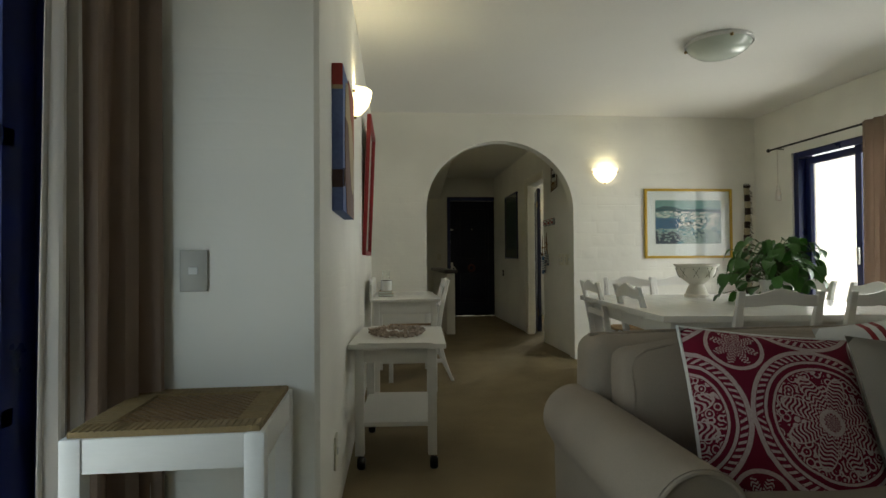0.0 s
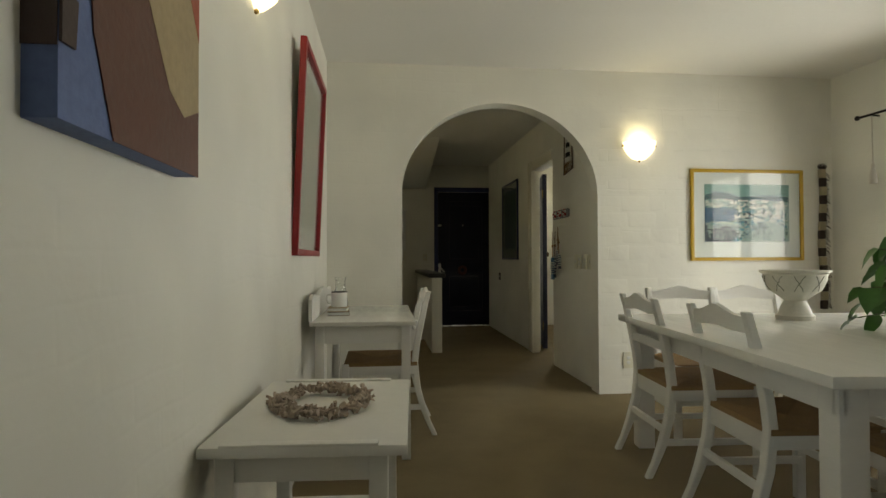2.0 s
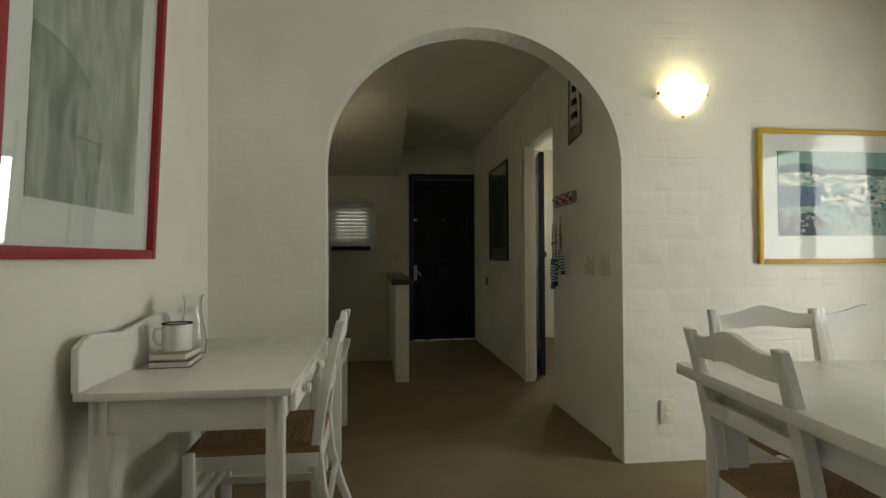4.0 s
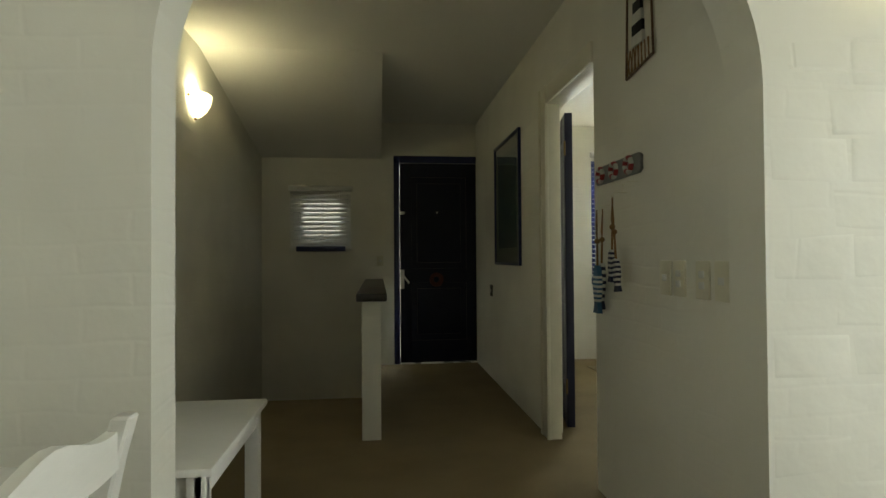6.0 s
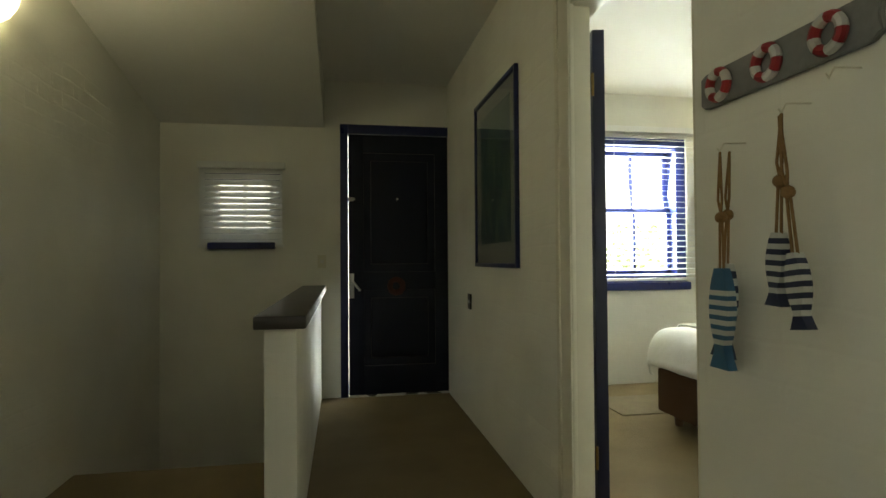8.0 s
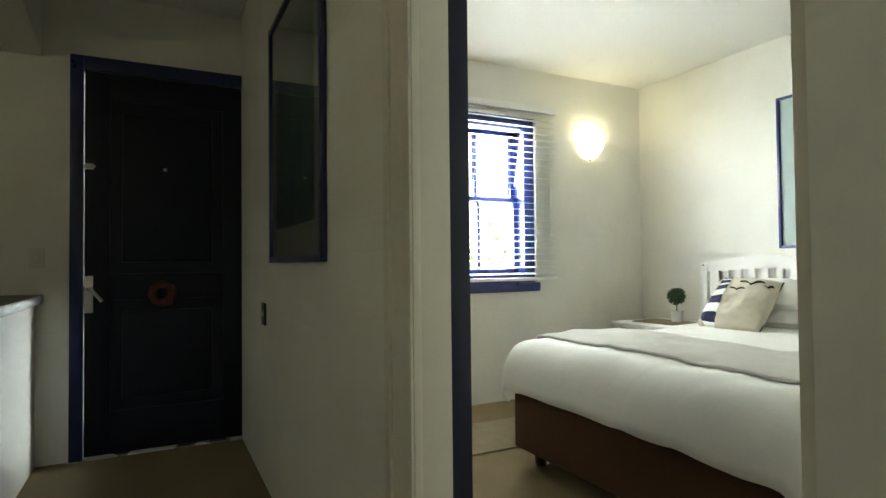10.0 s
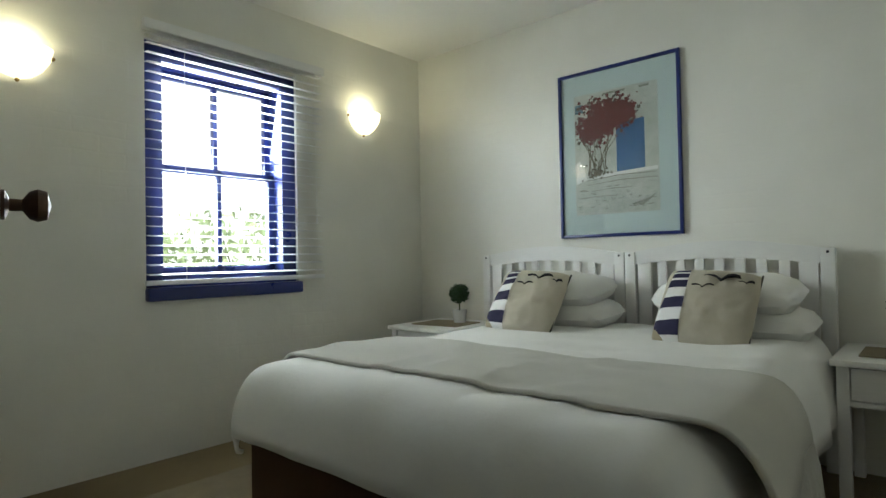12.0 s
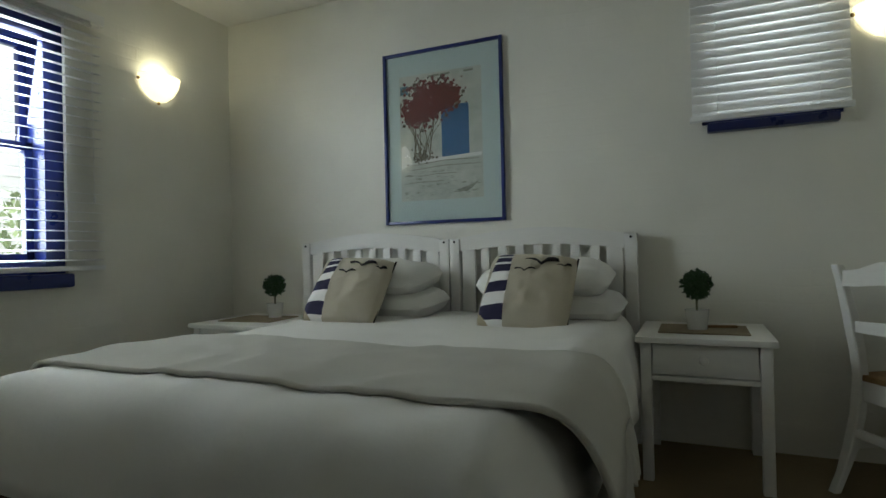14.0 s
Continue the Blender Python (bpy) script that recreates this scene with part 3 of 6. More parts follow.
for x, w, y in ((0.06, 0.66, 0.02), (0.66, 0.75, -0.02), (1.36, 0.75, 0.02)):
    bm = B()
    for a, b, c, d in ((x, x + 0.06, 0.03, 1.9), (x + w - 0.06, x + w, 0.03, 1.9), (x + 0.06, x + w - 0.06, 0.03, 0.11), (x + 0.06, x + w - 0.06, 1.84, 1.9)):
        box(bm, a, b, y - 0.018, y + 0.018, c, d, 0.003)
    leaf = part("leaf_frame", bm, M["navy"], pd)
    bm = B()
    box(bm, x + 0.055, x + w - 0.055, y - 0.003, y + 0.003, 0.1, 1.85)
    part("pane", bm, M["pane"], pd).visible_shadow = False
bm = B()
box(bm, 0.68, 0.705, -0.06, -0.038, 0.93, 1.07, 0.005)
part("latch", bm, M["chrome"], pd, "small steel latch plate")


def curtain(name, label, a, b, z0, z1, folds, amp, material, flare=0.0, rings=True):
    """Hanging cloth from a to b (plan points) with uneven folds."""
    c = thing(name, label, "curtain")
    bm = B()
    a, b = Vector((*a, 0)), Vector((*b, 0))
    d = b - a
    nrm = Vector((-d.y, d.x, 0)).normalized()
    nx, nz = folds * 10, 26
    grid = []
    for k in range(nz + 1):
        f = k / nz
        row = []
        for i in range(nx + 1):
            u = i / nx
            ph = 2 * math.pi * folds * u + 0.5 * math.sin(5.0 * u + 1.0)
            off = amp * (0.55 + 0.45 * f) * (math.sin(ph) + 0.35 * math.sin(2.3 * ph + 2 * f))
            p = a + d * u * (1 + flare * f) - d * flare * f * 0.5 + nrm * off
            row.append(bm.verts.new((p.x, p.y, z1 + (z0 - z1) * f)))
        grid.append(row)
    for r, s in zip(grid, grid[1:]):
        for i in range(nx):
            bm.faces.new((r[i], r[i + 1], s[i + 1], s[i]))
    ob = part("cloth", bm, material, c)
    so = ob.modifiers.new("thick", "SOLIDIFY")
    so.thickness = 0.004
    return c


curtain("curtain", "taupe cotton curtain drawn aside by the garden door", (-0.915, 1.185), (-0.80, 1.395), 0.02, 2.38, 3, 0.021, M["curtain"], 0.12)
curtain("curtain", "pale lining curtain hanging beside the taupe curtain", (-0.945, 1.13), (-0.92, 1.19), 0.02, 2.38, 2, 0.016, M["sheer"], 0.9)
curtain("curtain", "taupe curtain drawn aside at the patio door", (3.48, 3.69), (3.50, 3.12), 0.03, 2.03, 7, 0.03, M["curtain"], 0.08)
rod = thing("curtain_rod", "thin black iron curtain rod over the patio door", "curtain rod")
bm = B()
tube(bm, [(3.52, 4.80, 2.02), (3.52, 2.3, 2.02)], 0.009)
part("rod", bm, M["dark"], rod)
bm = B()
bmesh.ops.create_uvsphere(bm, u_segments=12, v_segments=8, radius=0.018, matrix=pose(3.52, 4.81, 2.02))
part("finial", bm, M["dark"], rod)
bm = B()
tube(bm, [(3.615, 4.72, 2.02), (3.52, 4.72, 2.02)], 0.006)
part("bracket", bm, M["dark"], rod)
tas = thing("tassel", "pale cord tie-back with tassel hanging from the rod", "tassel")
bm = B()
tube(bm, [(3.52, 4.70, 2.026), (3.52, 4.69, 2.02), (3.525, 4.69, 1.66)], 0.004, 6)
part("cord", bm, M["sheer"], tas)
bm = B()
lathe(bm, [(0.004, 0.02), (0.014, 0.0), (0.012, -0.02), (0.022, -0.06), (0.026, -0.13), (0.0, -0.135)], pose(3.525, 4.69, 1.66), 12)
part("skirt", bm, M["sheer"], tas)

# ---- lamps ----


def sconce(m, lit, group="wall lights"):
    """A half bowl of opal glass held by three knobs; the wall is the plane y = 0, the room at -y."""
    s = thing("wall_light", "lit half-bowl wall light of opal glass with small knobs", "wall light", m, group)
    bm = B()
    prof = [(0.013 * 0, -0.10), (0.05, -0.088), (0.09, -0.055), (0.118, -0.01), (0.13, 0.04), (0.124, 0.04), (0.112, -0.008), (0.085, -0.05), (0.047, -0.081), (0.0, -0.093)]
    lathe(bm, prof, None, 24, 180, 180)
    for v in bm.verts:
        v.co.y *= 0.8
        v.co.y -= 0.006
    part("shade", bm, M["lit_shade"], s)
    bm = B()
    box(bm, -0.045, 0.045, -0.02, 0.0, -0.03, 0.05, 0.004)
    part("backplate", bm, M["ceramic"], s)
    for x, z in ((-0.128, 0.01), (0.128, 0.01), (0.0, -0.106)):
        bm = B()
        bmesh.ops.create_uvsphere(bm, u_segments=10, v_segments=6, radius=0.009, matrix=pose(x, -0.014, z))
        part("knob", bm, M["brass"], s)
    lamp("wall_light_bulb", "POINT", m @ pose(0, -0.055, 0.045), lit, WARM, radius=0.03)
    return s


sconce(pose(2.015, 5.15, 1.845), 0.45)
sconce(pose(-0.335, 2.93, 1.91, 0, 0, 90), 1.6)
sconce(pose(-0.40, 7.46, 2.03, 0, 0, 90), 1.5)
sconce(pose(4.315, 9.52, 1.89), 1.0)
sconce(pose(2.433, 9.52, 1.841), 0.7)
sconce(pose(4.865, 6.00, 1.83, 0, 0, -90), 1.1)
cl = thing("ceiling_light", "round opal glass ceiling light, unlit", "ceiling light", pose(2.04, 3.21, CEIL) @ Matrix.Diagonal((1.1, 1.1, 1, 1)))
bm = B()
lathe(bm, [(0.0, -0.115), (0.06, -0.11), (0.12, -0.09), (0.165, -0.055), (0.18, -0.025), (0.172, -0.022), (0.0, -0.02)], None, 32)
part("shade", bm, M["opal"], cl)
bm = B()
lathe(bm, [(0.186, -0.028), (0.192, -0.02), (0.186, 0.0), (0.0, 0.0)], None, 32)
part("rim", bm, M["ceramic"], cl)
for a in (20, 140, 260):
    bm = B()
    bmesh.ops.create_uvsphere(bm, u_segments=8, v_segments=6, radius=0.011, matrix=pose(0.185 * math.cos(radians(a)), 0.185 * math.sin(radians(a)), -0.03))
    part("clip", bm, M["brass"], cl)

# ---- chairs and tables ----


def post(bm, x, y, r0, r1, pts, w=0.034, d=0.03):
    """A square bar through (x offset along depth, z) points, used for raked back posts."""
    rings = []
    for yy, zz, s in pts:
        rings.append([bm.verts.new((x + a * w * s / 2, y + yy + b * d * s / 2, zz)) for a, b in ((-1, -1), (1, -1), (1, 1), (-1, 1))])
    for a, b in zip(rings, rings[1:]):
        for k in range(4):
            bm.faces.new((a[k], a[(k + 1) % 4], b[(k + 1) % 4], b[k]))
    bm.faces.new(rings[0][::-1])
    bm.faces.new(rings[-1])
    bmesh.ops.bevel(bm, geom=[e for e in bm.edges if e.is_valid], offset=0.004, segments=1, affect="EDGES")


def back_y(z):
    """How far the back rakes behind the seat's rear edge."""
    if z < 0.42:
        return 0.115 * ((0.42 - z) / 0.42) ** 1.9
    return 0.085 * ((z - 0.42) / 0.42) ** 1.4


def make_chair(m, label, group):
    """Ladder-back chair, faces -y, rear feet at y about 0."""
    c = thing("dining_chair", label, "chair", m, group)
    w, dp, sh = 0.44, 0.39, 0.43
    for sx in (-1, 1):
        bm = B()
        post(bm, sx * (w / 2 - 0.02), 0, 0, 0, [(back_y(z), z, 1.0 if 0.1 < z < 0.75 else 0.82) for z in (0.0, 0.07, 0.16, 0.28, 0.42, 0.52, 0.64, 0.76, 0.825)], 0.042, 0.036)
        part("back_post", bm, M["white"], c)
    for zc, hh, crest in ((0.775, 0.058, 0.034), (0.60, 0.042, 0.008)):
        bm = B()
        n = 14
        y = back_y(zc)
        top, bot = [], []
        for i in range(n + 1):
            u = -1 + 2 * i / n
            bow = 0.012 * (1 - u * u)
            lift = crest * math.exp(-(u / 0.45) ** 2) + 0.006
            for lst, z in ((top, zc + hh / 2 + lift - 0.006), (bot, zc - hh / 2 + lift * 0.35)):
                lst.append([bm.verts.new((u * (w / 2 - 0.03), y + bow + s, z)) for s in (-0.009, 0.009)])
        for i in range(n):
            for q in ((top[i][0], top[i + 1][0], top[i + 1][1], top[i][1]), (bot[i][0], bot[i][1], bot[i + 1][1], bot[i + 1][0]),
                      (top[i][0], bot[i][0], bot[i + 1][0], top[i + 1][0]), (top[i][1], top[i + 1][1], bot[i + 1][1], bot[i][1])):
                bm.faces.new(q)
        part("back_slat", bm, M["white"], c)
    for sx in (-1, 1):
        bm = B()
        box(bm, sx * (w / 2 + 0.005) - 0.018, sx * (w / 2 + 0.005) + 0.018, -dp - 0.018, -dp + 0.018, 0, sh - 0.01, 0.004)
        part("leg", bm, M["white"], c)
        bm = B()
        box(bm, sx * (w / 2 - 0.008) - 0.011, sx * (w / 2 - 0.008) + 0.011, -dp, 0.005, sh - 0.075, sh - 0.012, 0.003)
        part("seat_rail", bm, M["white"], c)
        bm = B()
        box(bm, sx * (w / 2 - 0.008) - 0.009, sx * (w / 2 - 0.008) + 0.009, -dp, 0.04, 0.15, 0.18, 0.003)
        part("stretcher", bm, M["white"], c)
    for y in (-dp, 0.0):
        bm = B()
        box(bm, -w / 2 + 0.01, w / 2 - 0.01, y - 0.011, y + 0.011, sh - (0.10 if y == 0 else 0.075), sh - 0.012, 0.003)
        part("seat_rail", bm, M["white"], c)
        bm = B()
        box(bm, -w / 2 + 0.01, w / 2 - 0.01, y - 0.009 + (0.035 if y == 0 else 0), y + 0.009 + (0.035 if y == 0 else 0), 0.20, 0.23, 0.003)
        part("stretcher", bm, M["white"], c)
    bm = B()
    # rush seat: four triangles of cords that rise to the rails
    nr = 18
    x0, x1, y0, y1 = -w / 2 - 0.005, w / 2 + 0.005, -dp - 0.01, 0.012
    for k in range(nr):
        f, g = k / nr, min(0.985, (k + 1) / nr)
        for sgn in range(4):
            cx, cy = (x0 + x1) / 2, (y0 + y1) / 2
            def at(t, corner):
                cs = ((x0, y0), (x1, y0), (x1, y1), (x0, y1))[corner % 4]
                return cs[0] + (cx - cs[0]) * t, cs[1] + (cy - cs[1]) * t
            ring = [(at(f + (g - f) * q, sgn), at(f + (g - f) * q, sgn + 1), sh - 0.010 - 0.012 * (f + (g - f) * q) + rise) for q, rise in ((0.0, 0.0), (0.25, 0.005), (0.75, 0.005), (1.0, 0.0))]
            for (pa, pb, za), (pc, pd, zb) in zip(ring, ring[1:]):
                vs = [bm.verts.new((*p, z)) for p, z in ((pa, za), (pb, za), (pd, zb), (pc, zb))]
                bm.faces.new(vs)
            if k == 0:
                (pa, pb, za), _ = ring[0], ring[1]
                bm.faces.new([bm.verts.new((*p, z)) for p, z in ((pa, za), (pa, za - 0.016), (pb, za - 0.016), (pb, za))])
    bmesh.ops.remove_doubles(bm, verts=bm.verts, dist=0.0004)
    part("seat", bm, M["rush"], c, "woven rush seat")
    return c


chair = make_chair(pose(1.425, 3.77, 0, 0, 0, 86), "white painted ladder-back chair with rush seat at the dining table", "chairs round the dining table")
for x, y, r in ((1.420, 3.10, 86), (1.95, 4.40, -5), (2.38, 4.38, -3), (1.80, 2.40, 176), (2.36, 2.34, 173), (2.82, 2.95, -94), (2.88, 3.55, -96)):
    copy_thing(chair, pose(x, y, 0, 0, 0, r))
ch = copy_thing(chair, pose(0.27, 4.54, 0, 0, 0, -90))
tagged(ch, "white painted ladder-back chair with rush seat pushed under the desk", "chair", "desk chairs")
ch = copy_thing(chair, pose(4.37, 6.10, 0, 0, 0, 30))
tagged(ch, "white painted ladder-back chair with rush seat in the bedroom", "chair", "desk chairs")


def table(name, label, m, w, d, h, leg, top_t, over, material, apron=0.09, cat="table", turned=False):
    t = thing(name, label, cat, m)
    bm = B()
    box(bm, 0, w, 0, d, h - top_t, h, 0.006)
    part("tabletop", bm, material, t)
    for x0, x1, y0, y1 in ((over, w - over, over + 0.01, over + 0.03), (over, w - over, d - over - 0.03, d - over - 0.01), (over + 0.01, over + 0.03, over, d - over), (w - over - 0.03, w - over - 0.01, over, d - over)):
        bm = B()
        box(bm, x0, x1, y0, y1, h - top_t - apron, h - top_t - 0.001, 0.002)
        part("apron", bm, M["white"], t)
    for x in (over, w - over - leg):
        for y in (over, d - over - leg):
            bm = B()
            box(bm, x, x + leg, y, y + leg, 0, h - top_t - 0.001, 0.005)
            part("leg", bm, M["white"], t)
    return t


dt = table("dining_table", "large white gloss-painted dining table on square legs", pose(1.245, 2.44, 0, 0, 0, -5), 1.52, 1.68, 0.70, 0.085, 0.035, 0.06, M["gloss_white"])
desk = table("writing_desk", "white painted desk against the wall with a raised back board", pose(-0.275, 3.93, 0, 0, 0, -0.7), 0.525, 0.98, 0.70, 0.045, 0.022, 0.025, M["gloss_white"], cat="desk")
bm = B()
prism(bm, [(0.0, 0.7005), (0.98, 0.7005), (0.98, 0.79), (0.94, 0.835), (0.80, 0.82), (0.55, 0.85), (0.25, 0.82), (0.06, 0.835), (0.0, 0.81)], "x", -0.004, 0.014, 0.002)
part("back_board", bm, M["white"], desk)
bm = B()
box(bm, 0.03, 0.06, 0.06, 0.96, 0.13, 0.17, 0.003)
part("stretcher", bm, M["white"], desk)
bm = B()
box(bm, 0.4955, 0.512, 0.16, 0.82, 0.598, 0.668, 0.003)
desk_drawer = part("drawer", bm, M["white"], desk)
for y in (0.30, 0.68):
    bm = B()
    lathe(bm, [(0.008, 0.0), (0.008, 0.008), (0.017, 0.016), (0.016, 0.024), (0.0, 0.029)], pose(0.511, y, 0.633, 0, 90), 16)
    part("knob", bm, M["white"], desk_drawer, "round white knob")
table("hall_table", "low white painted side table in the hall", pose(-0.36, 5.33, 0), 0.670, 0.725, 0.53, 0.05, 0.022, 0.02, M["white"], 0.07)
table("bedroom_desk", "white painted desk in the bedroom", pose(3.95, 5.45, 0), 0.88, 0.55, 0.72, 0.05, 0.024, 0.02, M["white"])
bm = B()
box(bm, 4.32, 4.62, 5.72, 5.92, 0.7205, 0.80, 0.02)
solid("storage_box", bm, M["ceramic"], "white lidded box on the bedroom desk", "box")

# tea trolley with castors
tr = thing("tea_trolley", "white painted two-tier trolley on black castors", "trolley", pose(-0.330, 2.368, 0, 0, 0, -3.5) @ Matrix.Diagonal((0.955, 0.95, 1.027, 1)))
bm = B()
box(bm, 0.0, 0.482, 0, 0.72, 0.56, 0.585, 0.006)
box(bm, 0.05, 0.415, 0.0, 0.03, 0.583, 0.590, 0.003)
box(bm, 0.05, 0.415, 0.69, 0.72, 0.583, 0.590, 0.003)
part("top", bm, M["white"], tr)
bm = B()
box(bm, 0.04, 0.425, 0.04, 0.68, 0.20, 0.222, 0.004)
part("shelf", bm, M["white"], tr)
for x0, x1, y0, y1 in ((0.04, 0.425, 0.045, 0.063), (0.04, 0.425, 0.657, 0.675), (0.038, 0.056, 0.05, 0.67), (0.41, 0.428, 0.05, 0.67)):
    bm = B()
    box(bm, x0, x1, y0, y1, 0.495, 0.559, 0.002)
    part("apron", bm, M["white"], tr)
for x in (0.03, 0.39):
    for y in (0.035, 0.64):
        bm = B()
        box(bm, x, x + 0.045, y, y + 0.045, 0.068, 0.559, 0.004)
        leg = part("leg", bm, M["white"], tr)
        bm = B()
        lathe(bm, [(0.0, -0.020), (0.022, -0.020), (0.03, -0.010), (0.03, 0.010), (0.022, 0.020), (0.0, 0.020)], pose(x + 0.03, y + 0.02, 0.03, 0, 90), 18)
        tube(bm, [(x + 0.022, y + 0.022, 0.03), (x + 0.022, y + 0.022, 0.07)], 0.008)
        part("castor", bm, M["dark"], leg, "black rubber castor")
# shell wreath on the trolley
bm = B()
rng = random.Random(4)
for i in range(420):
    a = rng.uniform(0, 2 * math.pi)
    rr = 0.116 + rng.gauss(0, 0.011)
    p = pose(rr * math.cos(a), rr * math.sin(a) * 1.2, 0.007 + rng.random() * 0.017, rng.uniform(0, 360), rng.uniform(0, 360), rng.uniform(0, 360))
    bmesh.ops.create_cone(bm, cap_ends=True, segments=6, radius1=rng.uniform(0.004, 0.010), radius2=0.002, depth=rng.uniform(0.012, 0.034), matrix=p)
solid("shell_wreath", bm, M["shell"], "ring of dried shells and driftwood lying on the trolley", "wreath", pose(-0.09, 2.70, 0.604))

# stool with a cane seat
st = thing("stool", "white painted stool with a woven cane seat", "stool", pose(-0.845, 0.985, 0, 0, 0, 1))
for x in (0, 0.385):
    for y in (0, 0.385):
        bm = B()
        box(bm, x, x + 0.045, y, y + 0.045, 0, 0.612, 0.004)
        part("leg", bm, M["white"], st)
for x0, x1, y0, y1 in ((0.045, 0.385, 0.004, 0.03), (0.045, 0.385, 0.4, 0.426), (0.004, 0.03, 0.045, 0.385), (0.4, 0.426, 0.045, 0.385)):
    bm = B()
    box(bm, x0, x1, y0, y1, 0.535, 0.611, 0.003)
    part("rail", bm, M["white"], st)
bm = B()
for x0, x1, y0, y1 in ((0.012, 0.418, 0.012, 0.075), (0.012, 0.418, 0.355, 0.418), (0.012, 0.075, 0.076, 0.354), (0.355, 0.418, 0.076, 0.354)):
    n = 84
    for i in range(n):
        if x1 - x0 > y1 - y0:
            u = x0 + (x1 - x0) * (i + 0.5) / n
            box(bm, u - 0.00235, u + 0.00235, y0, y1, 0.608, 0.625 + 0.0012 * math.sin(i * 2.1))
        else:
            u = y0 + (y1 - y0) * (i + 0.5) / n
            box(bm, x0, x1, u - 0.0016, u + 0.0016, 0.608, 0.625 + 0.0012 * math.sin(i * 1.7))
part("seat_border", bm, mat("olive_rush", (0.29, 0.20, 0.085), 0.7, vary=0.2, scale=14, grain=180, bump=0.5, depth=0.004), st, "straw-coloured wrapped border")
bm = B()
n = 22
for i in range(n):
    u = 0.078 + 0.274 * (i + 0.5) / n
    for j in range(n):
        v = 0.078 + 0.274 * (j + 0.5) / n
        up = 0.0035 if (i + j) % 2 else 0.0
        box(bm, u - 0.0058, u + 0.0058, v - 0.0040, v + 0.0040, 0.608, 0.618 + up)
part("seat_weave", bm, M["cane"], st, "dark brown woven cane panel")

# ---- soft things ----


def pillow(bm, w, h, t, m=None, n=18, pinch=0.55, seed=1, sag=0.0, soft=0.0):
    """A stuffed cushion in the xz plane, thick along y, with drawn-in sides and sharp corners."""
    front, back = [], []
    for i in range(n + 1):
        fr, bk = [], []
        for j in range(n + 1):
            u, v = -1 + 2 * i / n, -1 + 2 * j / n
            k = max(0.0, (1 - u * u) * (1 - v * v)) ** 0.42
            cr = 1 - 0.07 * pinch * ((1 - v * v) * abs(u) ** 3)
            cz = 1 - 0.07 * pinch * ((1 - u * u) * abs(v) ** 3)
            wr = 0.012 * t / 0.12 * noise.noise(Vector((u * 2.2 + seed, v * 2.2, seed))) + 0.006 * noise.noise(Vector((u * 6 + seed, v * 6, 3)))
            x, z = u * w / 2 * cr, v * h / 2 * cz - sag * (1 - u * u) * (v + 1) / 2
            rd = 1 - soft * (u * v) ** 4
            x, z = x * rd, z * rd
            wr += 0.05 * soft * noise.noise(Vector((u * 4.5 + seed, v * 3 + u * 2, 7)))
            fr.append(bm.verts.new((x, -t / 2 * k - wr * k, z)))
            bk.append(fr[-1] if i in (0, n) or j in (0, n) else bm.verts.new((x, t / 2 * k - wr * k * 0.5, z)))
        front.append(fr)
        back.append(bk)
    made = {v for r in front + back for v in r}
    for i in range(n):
        for j in range(n):
            bm.faces.new((front[i][j], front[i + 1][j], front[i + 1][j + 1], front[i][j + 1]))
            q = (back[i][j], back[i][j + 1], back[i + 1][j + 1], back[i + 1][j])
            if len(set(q)) == 4 and set(q) != {front[i][j], front[i][j + 1], front[i + 1][j + 1], front[i + 1][j]}:
                bm.faces.new(q)
    if m is not None:
        bmesh.ops.transform(bm, matrix=m, verts=list(made))
    return bm


def soft_box(bm, x0, x1, y0, y1, z0, z1, r, puff=0.0, m=None):
    """A rounded upholstered block with slightly domed faces."""
    nb = bmesh.new()
    box(nb, x0, x1, y0, y1, z0, z1)
    bmesh.ops.bevel(nb, geom=list(nb.edges), offset=r, segments=5, affect="EDGES", profile=0.5)
    bmesh.ops.subdivide_edges(nb, edges=[e for e in nb.edges if e.calc_length() > 0.12], cuts=5, use_grid_fill=True)
    c, h = Vector(((x0 + x1) / 2, (y0 + y1) / 2, (z0 + z1) / 2)), Vector(((x1 - x0) / 2, (y1 - y0) / 2, (z1 - z0) / 2))
    for v in nb.verts:
        u = [(v.co[k] - c[k]) / h[k] for k in range(3)]
        for k in range(3):
            a, b = [q for q in range(3) if q != k]
            if abs(u[k]) > 0.9:
                v.co[k] += math.copysign(puff * max(0, 1 - u[a] ** 2) * max(0, 1 - u[b] ** 2), u[k])
        v.co += 0.004 * Vector((noise.noise(v.co * 5), noise.noise(v.co * 5 + Vector((9, 0, 0))), noise.noise(v.co * 5 + Vector((0, 9, 0)))))
    if m is not None:
        bmesh.ops.transform(nb, matrix=m, verts=nb.verts)
    me = bpy.data.meshes.new("tmp")
    nb.to_mesh(me)
    nb.free()
    bm.from_mesh(me)
    bpy.data.meshes.remove(me)
    return bm


